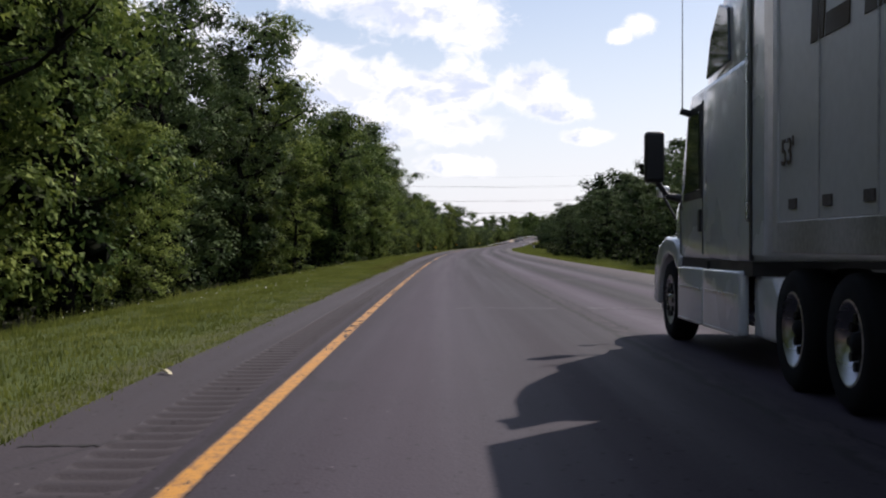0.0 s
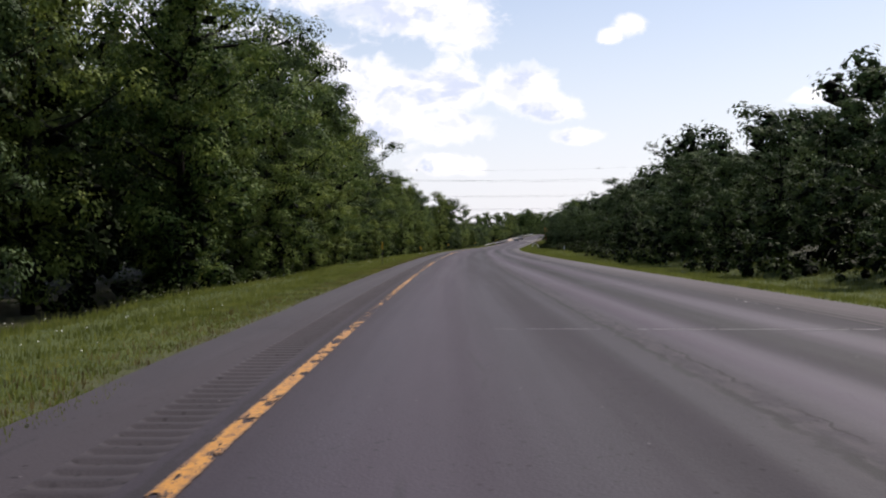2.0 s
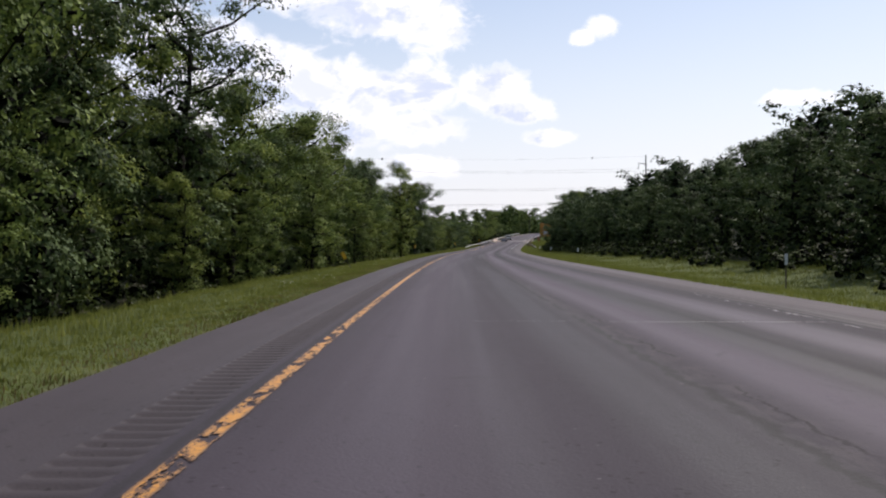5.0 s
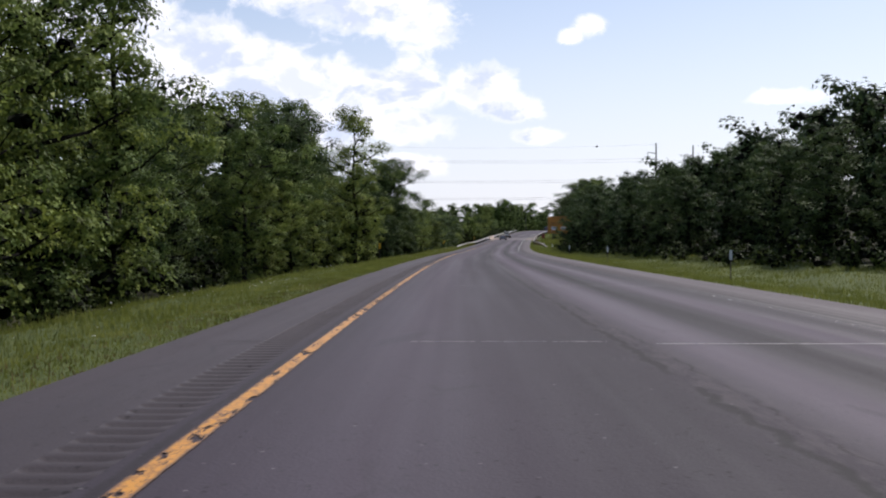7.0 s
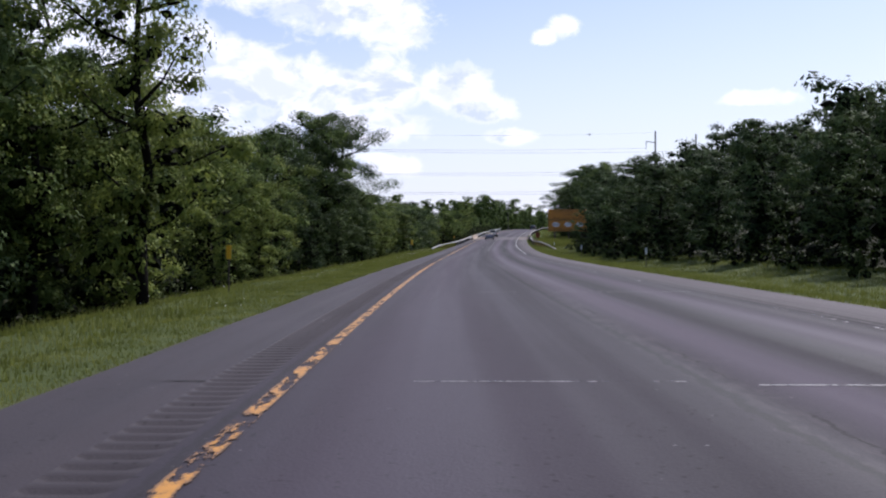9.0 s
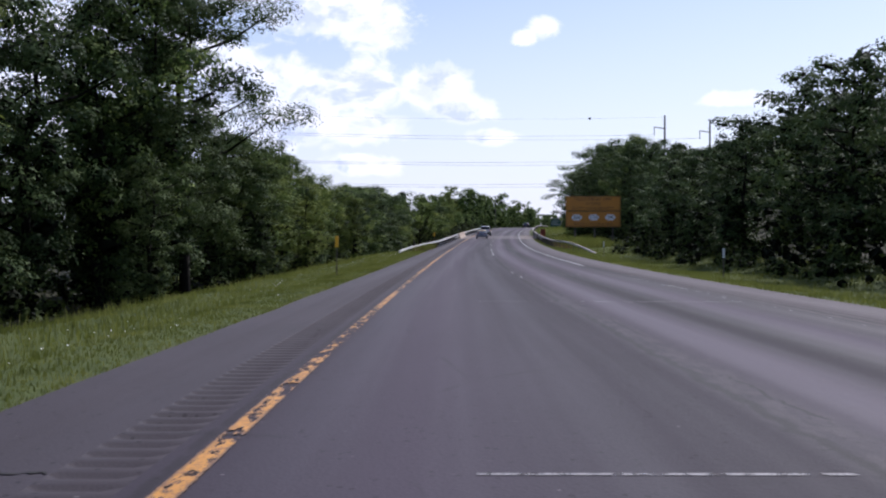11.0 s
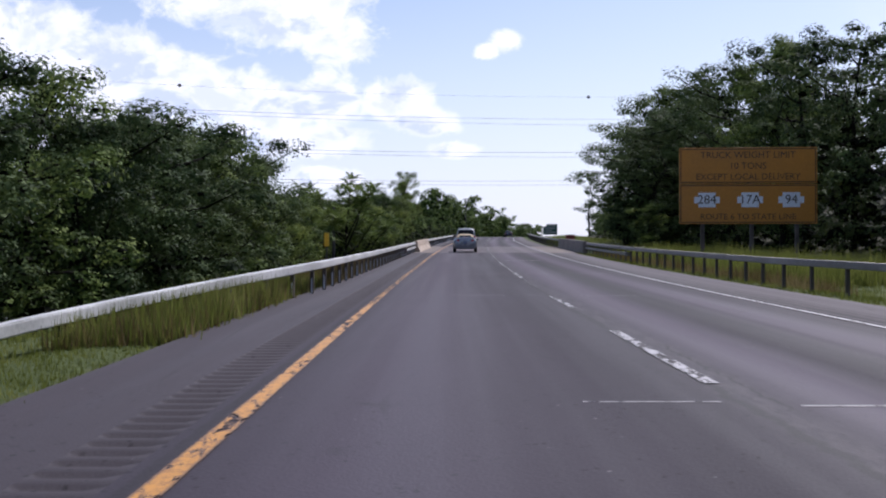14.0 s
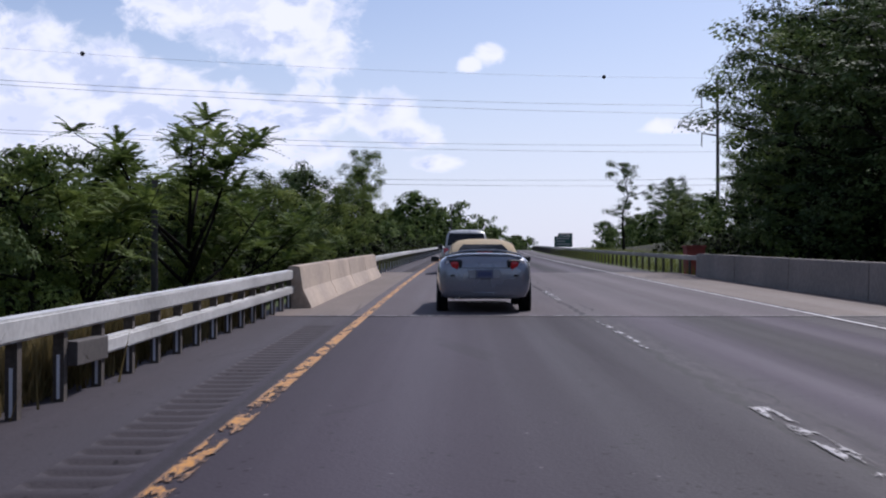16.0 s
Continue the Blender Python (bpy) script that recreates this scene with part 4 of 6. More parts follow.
    part("rear_bumper", boxed(-half * 0.9, half * 0.9, -0.04, 0.12, 0.36, 0.56, 0.05, 3), BLACK, car, "", True)
    return car


convertible(at(480 + 19.9, 0.56, 0, 0.3) @ Matrix.Diagonal((0.90, 0.95, 0.97, 1)), SILVER, "silver two-door convertible with a raised tan canvas roof")
saloon(at(480 + 44, 0.42, 0, 0), PALE_PAINT, "pale silver sport utility car with a roof rack", "sport_utility_car", 1.62, True, 0.92, 4.7, True)
saloon(at(480 + 215, 4.0, 0, 0), DARK_PAINT, "small dark car far ahead in the outer lane", "dark_car", 1.45, False)

# ---- articulated truck in the outer lane: y forward, origin under the front axle's centre line, left side at x = 0
TRUCK = at(14.7, 2.62, 0, 0)
tractor = thing("tractor_unit", TRUCK, "pale grey sleeper-cab tractor unit with side skirts", "truck")
WID = 2.44


def side_panel(bm, pts, x0, x1):
    """An upright slab between x0 and x1 with the outline pts in (y, z)."""
    a = [bm.verts.new((x0, y, z)) for y, z in pts]
    b = [bm.verts.new((x1, y, z)) for y, z in pts]
    k = len(pts)
    bm.faces.new(a)
    bm.faces.new(b[::-1])
    for i in range(k):
        bm.faces.new((a[i], b[i], b[(i + 1) % k], a[(i + 1) % k]))
    bmesh.ops.recalc_face_normals(bm, faces=bm.faces)
    return bm


def soft_edges(bm, r=0.03, seg=3, angle=0.5):
    bmesh.ops.bevel(bm, geom=[e for e in bm.edges if e.calc_face_angle(0) > angle], offset=r, segments=seg, affect="EDGES", profile=0.6)
    return bm


cab = side_panel(bmesh.new(), [(-3.85, 0.98), (-0.35, 0.98), (-0.30, 1.55), (-0.62, 1.72), (-1.02, 2.62), (-1.25, 2.80), (-3.85, 2.86)], 0.03, WID - 0.03)
part("cab", soft_edges(cab, 0.07), TRUCK_PAINT, tractor, "", True)
hood = loft([[(x0, y, z0), (WID - x0, y, z0), (WID - x0, y, z1 - 0.16), (WID - x0 - 0.18, y, z1), (x0 + 0.18, y, z1), (x0, y, z1 - 0.16)] for y, x0, z0, z1 in
             ((-0.45, 0.10, 0.95, 1.60), (0.0, 0.12, 0.95, 1.52), (0.5, 0.16, 0.95, 1.40), (0.85, 0.28, 0.80, 1.24), (1.0, 0.45, 0.70, 1.05))])
part("hood", soft_edges(hood, 0.05), TRUCK_PAINT, tractor, "", True)
for sx, x0, x1 in ((0, 0.0, 0.42), (1, WID - 0.42, WID)):
    fend = bmesh.new()
    outer = [(-0.66, 0.98), (-0.60, 1.12), (-0.38, 1.20), (0.15, 1.24), (0.62, 1.13), (0.90, 0.92), (1.0, 0.62), (1.0, 0.42), (0.72, 0.40)]
    inner = [(0.60, 0.62), (0.50, 0.82), (0.30, 0.97), (0.0, 1.03), (-0.30, 0.99), (-0.52, 0.86), (-0.60, 0.86)]
    side_panel(fend, outer + inner, x0, x1)
    part("fender", soft_edges(fend, 0.04, 3, 0.7), TRUCK_PAINT, tractor, "", True)
    part("head_lamp", boxed(x0 + 0.06, x1 - 0.03, 0.86, 1.0, 0.66, 0.86, 0.04), CLEAR_LENS, tractor, "", True)
part("bumper", boxed(0.1, WID - 0.1, 0.72, 1.06, 0.28, 0.62, 0.06, 3), TRUCK_PAINT, tractor, "", True)
fair = loft([[(x0, y, 2.74), (WID - x0, y, 2.74), (WID - x0, y, z1 - 0.25), (WID - x0 - 0.2, y, z1), (x0 + 0.2, y, z1), (x0, y, z1 - 0.25)] for y, x0, z1 in
             ((-3.85, 0.04, 3.92), (-3.0, 0.05, 3.90), (-2.2, 0.08, 3.72), (-1.6, 0.14, 3.35), (-1.2, 0.22, 3.02))])
part("roof_fairing", soft_edges(fair, 0.06), TRUCK_PAINT, tractor, "tall aerodynamic roof fairing", True)
ext = side_panel(bmesh.new(), [(-4.30, 1.05), (-3.86, 1.05), (-3.86, 3.85), (-4.30, 3.80)], 0.035, 0.065)
part("side_extender", ext, TRUCK_PAINT, tractor)
part("rubber_seal", boxed(0.02, 0.05, -3.90, -3.84, 1.0, 3.88), BLACK, tractor)
side_strip = boxed(0.005, 0.03, -3.80, -3.76, 1.35, 3.5, 0.006)
part("trim_strip", side_strip, CHROME, tractor)
win = side_panel(bmesh.new(), [(-1.72, 1.72), (-0.92, 1.70), (-1.16, 2.48), (-1.30, 2.56), (-1.72, 2.56)], 0.012, 0.05)
part("side_window", soft_edges(win, 0.012, 2), GLASS, tractor, "dark side window")
wf = side_panel(bmesh.new(), [(-1.80, 1.64), (-0.84, 1.62), (-1.10, 2.54), (-1.26, 2.64), (-1.80, 2.64)], 0.022, 0.06)
part("window_frame", soft_edges(wf, 0.012, 2), BLACK, tractor)
for pts in ([(-1.86, 1.04), (-1.85, 1.04), (-1.85, 2.66), (-1.86, 2.66)], [(-0.66, 1.04), (-0.65, 1.04), (-0.65, 1.66), (-0.66, 1.66)]):
    part("panel_gap", side_panel(bmesh.new(), pts, 0.022, 0.04), BLACK, tractor)
part("door_handle", boxed(0.0, 0.04, -1.80, -1.70, 1.28, 1.52, 0.015), BLACK, tractor, "black door handle")
ws = side_panel(bmesh.new(), [(-0.63, 1.76), (-1.0, 2.58), (-0.96, 2.60), (-0.59, 1.77)], 0.22, WID - 0.22)
part("windscreen", ws, GLASS, tractor)
sl = side_panel(bmesh.new(), [(-2.05, 2.86), (-3.05, 2.90), (-3.0, 3.42), (-2.65, 3.52), (-2.25, 3.25)], 0.03, 0.06)
part("sleeper_window", soft_edges(sl, 0.012, 2), GLASS, tractor, "tall glossy upper window", False, pose(-0.012, 0, 0))
for sx in (-1, 1):
    x0 = 0.0 if sx < 0 else WID
    mir = boxed(-0.11, 0.11, -0.08, 0.08, -0.29, 0.29, 0.05, 3)
    mp = part("wing_mirror", mir, BLACK, tractor, "tall black wing mirror", True, pose(x0 + sx * 0.30, -0.78, 2.14))
    # black face instead of glass, painting in a dark reflection
    part("mirror_face", boxed(-0.085, 0.085, -0.088, -0.08, -0.25, 0.25, 0.004), BLACK, mp)
    arm = rod(bmesh.new(), (x0, -0.85, 1.66), (x0 + sx * 0.16, -0.80, 1.70), 0.05, 0.035)
    rod(arm, (x0 + sx * 0.16, -0.80, 1.70), (x0 + sx * 0.28, -0.78, 1.88), 0.035, 0.03)
    part("mirror_arm", arm, BLACK, tractor)
    spot = part("hood_mirror", boxed(-0.08, 0.08, -0.05, 0.05, -0.07, 0.07, 0.035), CHROME, tractor, "chrome hood mirror", True, pose(x0 - sx * 0.02, 0.45, 1.80))
    stalk = rod(bmesh.new(), (x0 - sx * 0.22, 0.40, 1.38), (x0 - sx * 0.02, 0.45, 1.75), 0.016)
    part("mirror_stalk", stalk, BLACK, tractor)
# skirts and steps
for y0, y1 in ((-1.95, -0.62), (-3.55, -1.97)):
    sk = boxed(0.0, 0.10, y0, y1, 0.30, 0.90, 0.035, 3)
    part("side_skirt", sk, TRUCK_PAINT, tractor, "", True)
    part("step_strip", boxed(-0.006, 0.01, y0 + 0.1, y1 - 0.15, 0.66, 0.685, 0.004), CHROME, tractor)
    part("skirt_lip", boxed(-0.008, 0.05, y0 + 0.05, y1 - 0.05, 0.30, 0.325, 0.004), CHROME, tractor)
part("step_well", boxed(0.02, 0.3, -2.1, -1.85, 0.76, 0.97), BLACK, tractor)
part("sill", boxed(0.05, WID - 0.05, -3.85, -0.3, 0.86, 0.99), BLACK, tractor)
tank = lathe([(0.001, 0.0), (0.30, 0.0), (0.31, 0.05), (0.31, 1.3), (0.30, 1.35), (0.001, 1.35)], 24)
part("fuel_tank", tank, ALLOY, tractor, "", True, pose(0.5, -3.4, 0.62, 0, 0, 90))
part("chassis", boxed(0.75, WID - 0.75, -6.9, 0.7, 0.62, 0.92), BLACK, tractor)
aer = rod(bmesh.new(), (-0.06, -1.2, 2.60), (-0.06, -1.2, 4.05), 0.008, 0.004, 5)
rod(aer, (0.06, -1.2, 2.58), (-0.08, -1.2, 2.62), 0.04, 0.04, 6)
part("aerial", aer, BLACK, tractor)
part("tank_shield", soft_edges(side_panel(bmesh.new(), [(-4.55, 0.30), (-3.62, 0.30), (-3.62, 0.86), (-4.25, 0.86), (-4.48, 0.66)], 0.12, 0.3), 0.04), TRUCK_PAINT, tractor, "", True)
for y in (0.0,):
    for sx in (-1, 1):
        wheel(tractor, pose(0.17 if sx < 0 else WID - 0.17, y, 0.48, 0, 0, 0 if sx < 0 else 180), 0.48, 0.28, ALLOY, 10, 0.02)
for y in (-5.2, -6.52):
    for sx in (-1, 1):
        wheel(tractor, pose(0.16 if sx < 0 else WID - 0.16, y, 0.48, 0, 0, 0 if sx < 0 else 180), 0.48, 0.28, CHROME, 10, 0.17)
        wheel(tractor, pose(0.50 if sx < 0 else WID - 0.50, y, 0.48, 0, 0, 0 if sx < 0 else 180), 0.48, 0.28, ALLOY, 10, 0.1)

trailer = thing("semi_trailer", TRUCK, "long white box semi-trailer with a riveted metal base rail", "trailer")
T0, T1 = -20.6, -4.75
part("box_body", soft_edges(boxed(0.0, WID, T0, T1, 1.32, 3.95), 0.02, 2), TRAILER, trailer)
part("base_rail", boxed(-0.012, WID + 0.012, T0, T1, 1.08, 1.33, 0.01), TRIM, trailer, "dull metal base rail")
part("top_rail", boxed(-0.012, WID + 0.012, T0, T1, 3.82, 3.99, 0.01), TRIM, trailer)
part("corner_post", boxed(-0.015, 0.12, T1 - 0.14, T1 + 0.015, 1.08, 3.97, 0.02), TRAILER, trailer)
seam = boxed(-0.008, 0.002, -0.012, 0.012, 1.34, 3.82).copy()
sm_ = part("panel_seam", seam, TRIM, trailer, "", False, pose(0, T1 - 1.2, 0)).data
for i in range(1, 13):
    q = new("panel_seam", sm_)
    q.parent, q.matrix_basis = trailer, pose(0, T1 - 1.2 - i * 1.2, 0)
mk = part("side_marker", boxed(-0.014, 0.0, -0.10, 0.10, 1.42, 1.50, 0.004), RUSTY, trailer, "", False, pose(0, T1 - 0.55, 0)).data
for i in range(1, 10):
    q = new("side_marker", mk)
    q.parent, q.matrix_basis = trailer, pose(0, T1 - 0.55 - i * 0.85, 0)
lettering("53'", 0.30, SIGN_BLACK, trailer, pose(-0.012, T1 - 0.42, 1.86, 90, 0, -90), "length_mark")
for i in range(6):
    mark = bmesh.new()
    y = T1 - 1.0 - i * 1.15
    side_panel(mark, [(y, 2.62), (y - 0.3, 2.62), (y - 0.42, 3.5), (y - 0.12, 3.5)], -0.008, 0.0)
    side_panel(mark, [(y - 0.34, 2.62), (y - 0.85, 2.62), (y - 0.87, 2.78), (y - 0.36, 2.78)], -0.008, 0.0)
    part("company_mark", mark, SIGN_BLACK, trailer, "large slanted dark mark")
part("rear_door", boxed(0.06, WID - 0.06, T0 - 0.03, T0, 1.36, 3.85, 0.01), TRAILER, trailer)
rods = bmesh.new()
for x in (0.55, 0.95, 1.49, 1.89):
    rod(rods, (x, T0 - 0.05, 1.3), (x, T0 - 0.05, 3.85), 0.017)
part("lock_rods", rods, GALV, trailer)
part("rear_guard", boxed(0.15, WID - 0.15, T0 - 0.04, T0 + 0.06, 0.50, 0.60, 0.01), TRIM, trailer)
for x in (0.45, WID - 0.60):
    part("landing_leg", boxed(x, x + 0.15, -8.9, -8.75, 0.35, 1.1, 0.01), TRIM, trailer)
    part("landing_foot", boxed(x - 0.05, x + 0.2, -8.95, -8.70, 0.31, 0.35), TRIM, trailer)
part("bogie", boxed(0.7, WID - 0.7, -20.2, -16.6, 0.62, 1.1), BLACK, trailer)
for y in (-17.6, -18.9):
    for x, sx in ((0.16, -1), (0.50, -1), (WID - 0.16, 1), (WID - 0.50, 1)):
        wheel(trailer, pose(x, y, 0.48, 0, 0, 0 if sx < 0 else 180), 0.48, 0.28, ALLOY, 10, 0.12)
for sx in (0.3, WID - 0.3):
    part("tail_lamp", boxed(sx - 0.12, sx + 0.12, T0 - 0.03, T0, 1.12, 1.22, 0.02), RED_GLASS, trailer)

# ---------------------------------------------------------------- signs, markers, poles and wires


def land(s, l):
    return far_z(s, l)


def big_sign(s, l):
    sign = thing("truck_route_sign", at(s, l, 0, -4), "large orange truck weight limit sign on steel posts", "road sign")
    wd, lo, mid, hi = 3.35, 1.78, 3.76, 5.56
    part("upper_panel", boxed(-wd, wd, -0.03, 0.03, mid + 0.02, hi, 0.01), ORANGE_SIGN, sign)
    part("lower_panel", boxed(-wd, wd, -0.03, 0.03, lo, mid - 0.02, 0.01), ORANGE_SIGN, sign)
    bd = bmesh.new()
    for z0, z1 in ((mid + 0.06, hi - 0.05), (lo + 0.05, mid - 0.06)):
        box(bd, -wd + 0.05, wd - 0.05, -0.036, -0.03, z1 - 0.05, z1)
        box(bd, -wd + 0.05, wd - 0.05, -0.036, -0.03, z0, z0 + 0.05)
        box(bd, -wd + 0.05, -wd + 0.10, -0.036, -0.03, z0, z1)
        box(bd, wd - 0.10, wd - 0.05, -0.036, -0.03, z0, z1)
    part("border", bd, SIGN_BLACK, sign)
    for txt, z, size in (("TRUCK WEIGHT LIMIT", 5.18, 0.46), ("10 TONS", 4.64, 0.46), ("EXCEPT LOCAL DELIVERY", 4.10, 0.44), ("ROUTE 6 TO STATE LINE", 2.12, 0.42)):
        lettering(txt, size, SIGN_BLACK, sign, pose(0, -0.034, z, 90, 0, 0))
    for txt, x in (("284", -2.0), ("17A", 0.1), ("94", 2.1)):
        sh = boxed(x - 0.62, x + 0.62, -0.044, -0.03, 2.60, 3.33)
        bmesh.ops.bevel(sh, geom=[e for e in sh.edges if abs((e.verts[0].co - e.verts[1].co).y) > 0.01], offset=0.2, segments=4, affect="EDGES")
        p = part("route_shield", sh, SIGN_WHITE, sign, "white route number shield")
        lettering(txt, 0.62, SIGN_BLACK, p, pose(x, -0.047, 2.97, 90, 0, 0), "number")
    z0 = land(s, l) - 0.5
    for x in (-2.2, 0.2, 2.4):
        part("post", boxed(x - 0.09, x + 0.09, 0.03, 0.25, z0, hi - 0.3, 0.01), RUSTY, sign)
    return sign


big_sign(480.5, 14.6)

gs = thing("green_direction_sign", at(676, 13.2, -0.9, 0), "distant green direction sign with a stepped top", "road sign")
part("panel", boxed(-1.45, 1.45, -0.03, 0.03, 1.4, 3.1, 0.02), SIGN_GREEN, gs)
part("exit_tab", boxed(-0.85, 1.45, -0.03, 0.03, 3.12, 3.6, 0.02), SIGN_GREEN, gs)
bars = bmesh.new()
for z, a, b in ((2.75, -1.1, 0.9), (2.3, -1.1, 0.3), (1.85, -1.1, 1.1), (3.36, -0.5, 1.0)):
    box(bars, a, b, -0.036, -0.03, z - 0.1, z + 0.1)
part("writing_bars", bars, SIGN_BACK, gs)
for x in (-0.9, 0.9):
    part("post", boxed(x - 0.06, x + 0.06, 0.03, 0.16, -1.5, 3.0), RUSTY, gs)


def marker(s, l, mat, tall, lean=0.0, wide=0.075, label="amber object marker on a thin steel post"):
    z = land(s, l)
    ob = thing("roadside_marker", at(s, l, z, 0) @ pose(0, 0, 0, 0, -lean, 0), label, "marker post", "marker posts")
    part("post", boxed(-0.022, 0.022, -0.012, 0.012, -0.4, tall), RUSTY, ob)
    part("panel", soft_edges(boxed(-wide, wide, -0.03, -0.014, tall - 0.36, tall + 0.06), 0.004, 1), mat, ob)
    return ob


marker(132, -4.35, AMBER, 1.25, 0, 0.03)
marker(219.5, -5.7, AMBER, 1.05, 30, 0.10, "amber object marker on a post knocked askew")
marker(306, -6.6, AMBER, 1.35, 0, 0.075)
marker(376, -4.5, AMBER, 1.42, 0, 0.065)
marker(457.4, -3.75, AMBER, 1.38, 0, 0.075)
for s_, l_ in ((188, 10.6), (255.6, 10.4), (296, 10.3), (337, 10.4), (377, 10.3), (416.6, 10.0)):
    ob = thing("delineator_post", at(s_, l_, land(s_, l_), 0), "slim white-faced delineator post in the grass", "marker post", "delineator posts")
    part("post", boxed(-0.02, 0.02, -0.012, 0.012, -0.4, 1.1), RUSTY, ob)
    part("reflector", boxed(-0.05, 0.05, -0.03, -0.013, 0.78, 1.14, 0.004), SIGN_WHITE, ob)

cab_ = thing("red_cabinet", at(530, 9.75, 0.12, 5), "rust-red metal cabinet behind the parapet's end", "cabinet")
part("case", boxed(-0.38, 0.38, -0.3, 0.3, -0.6, 0.82, 0.03), RED_BOX, cab_)
part("lid", boxed(-0.42, 0.42, -0.35, 0.35, 0.82, 0.89, 0.02), RED_BOX, cab_)

up = thing("utility_pole", at(524, -10.9, land(524, -10.9), 0), "dark wooden utility pole among the trees", "pole")
part("shaft", rod(bmesh.new(), (0, 0, -0.5), (0, 0, 7.2), 0.15, 0.11, 10), POLE_STEEL, up)

lp = thing("light_mast", pose(66.5, 781, 0), "thin tall mast beyond the crest", "mast")
part("shaft", rod(bmesh.new(), (0, 0, -2), (0, 0, 19), 0.22, 0.12, 8), POLE_STEEL, lp)
part("arm", rod(bmesh.new(), (-0.9, 0, 18.6), (0.9, 0, 18.6), 0.08, 0.08, 6), POLE_STEEL, lp)

# transmission line across the highway
TOWERS = [((117, 729), 1), ((136, 741), 1), ((-150, 646), -1), ((-131, 658), -1)]
along_l = Vector((1, 0.31, 0)).normalized()
for (x, y), sgn in TOWERS:
    tw = thing("transmission_pole", pose(x, y, 0), "tall dark transmission pole with cross-arms", "power pole", "transmission poles")
    part("shaft", rod(bmesh.new(), (0, 0, -3), (0, 0, 44), 0.5, 0.28, 10), POLE_STEEL, tw)
    for z in (39.5, 31.0):
        part("cross_arm", rod(bmesh.new(), (-3.8, -0.6, z + 0.5), (0.3, 0, z), 0.14, 0.2, 6), POLE_STEEL, tw)
        part("insulator", rod(bmesh.new(), (-3.7, -0.6, z + 0.5), (-3.7, -0.6, z - 2.4), 0.12, 0.12, 6), WIRE, tw)


def wire(a, b, sag, r=0.035):
    a, b = Vector(a), Vector(b)
    pts = []
    for i in range(33):
        q = i / 32
        p = a.lerp(b, q)
        pts.append(p + Vector((0, 0, -4 * sag * q * (1 - q))))
    bm = bmesh.new()
    for p, q in zip(pts, pts[1:]):
        rod(bm, p, q, r, r, 4)
    bmesh.ops.remove_doubles(bm, verts=bm.verts, dist=0.001)
    w_ = part("power_wire", bm, WIRE, None)
    return tagged(w_, "thin sagging power line crossing the highway", "power line", "power lines")


for dz, sag in ((39.6, 3.6), (31.2, 3.4)):
    wire((113.3, 728.4, dz - 2.2), (-153.7, 645.4, dz - 2.2), sag)
    wire((132.3, 740.4, dz - 2.2), (-134.7, 657.4, dz - 2.2), sag)
wire((125, 733, 22.4), (-140, 650, 22.4), 3.4)
wire((140, 745, 22.2), (-130, 660, 22.2), 3.4)
top_w = wire((117, 729, 43.4), (-150, 646, 43.4), 4.4, 0.018)
for q in (0.101, 0.469):
    x, y, z = 117 - 267 * q, 729 - 83 * q, 43.4 - 4 * 4.4 * q * (1 - q)
    bm = bmesh.new()
    bmesh.ops.create_icosphere(bm, subdivisions=2, radius=0.42)
    box(bm, -0.47, 0.47, -0.06, 0.06, -0.06, 0.06)
    tagged(part("marker_ball", bm, BLACK, None, "", True, pose(x, y, z)), "dark aerial warning ball on the top wire", "marker ball", "marker balls")
lt = bmesh.new()
side_panel(lt, [(-0.08, 0.0), (0.05, 0.0), (0.10, 0.010), (0.02, 0.022), (-0.05, 0.013)], -0.02, 0.02)
p_l = place(10.7, -2.52, 0.0)
tagged(part("litter", lt, LITTER, None, "", False, pose(p_l.x, p_l.y, p_l.z + 0.02, 8, 5, 40)), "crumpled pale scrap at the shoulder's edge", "litter")

# ---------------------------------------------------------------- vegetation
from itertools import combinations


ICO_V = np.array([(0, a, b * 1.618) for a in (-1, 1) for b in (-1, 1)] + [(a, b * 1.618, 0) for a in (-1, 1) for b in (-1, 1)] + [(b * 1.618, 0, a) for a in (-1, 1) for b in (-1, 1)]) / 1.902
ICO_F = np.array([t for t in combinations(range(12), 3) if all(np.linalg.norm(ICO_V[i] - ICO_V[j]) < 1.1 for i, j in combinations(t, 2))])


OCT_V = np.array([(1, 0, 0), (-1, 0, 0), (0, 1, 0), (0, -1, 0), (0, 0, 1), (0, 0, -1)], dtype=float)
OCT_F = np.array([(a, b, c) if (a + b // 3 + c) % 2 else (b, a, c) for a in (0, 1) for b in (2, 3) for c in (4, 5)])


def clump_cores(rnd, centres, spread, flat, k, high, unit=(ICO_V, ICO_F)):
    """A lumpy near-black mass under each clump's leaves, standing in for the inner shade."""
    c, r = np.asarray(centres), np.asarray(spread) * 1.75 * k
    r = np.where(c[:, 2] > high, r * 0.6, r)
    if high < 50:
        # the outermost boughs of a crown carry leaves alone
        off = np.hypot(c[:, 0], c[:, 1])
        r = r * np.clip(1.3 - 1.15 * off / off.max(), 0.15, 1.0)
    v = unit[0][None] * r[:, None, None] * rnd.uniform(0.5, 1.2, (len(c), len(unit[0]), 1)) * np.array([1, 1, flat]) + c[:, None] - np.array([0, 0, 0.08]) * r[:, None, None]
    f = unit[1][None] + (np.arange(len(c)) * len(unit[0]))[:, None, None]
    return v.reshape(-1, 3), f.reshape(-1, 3)


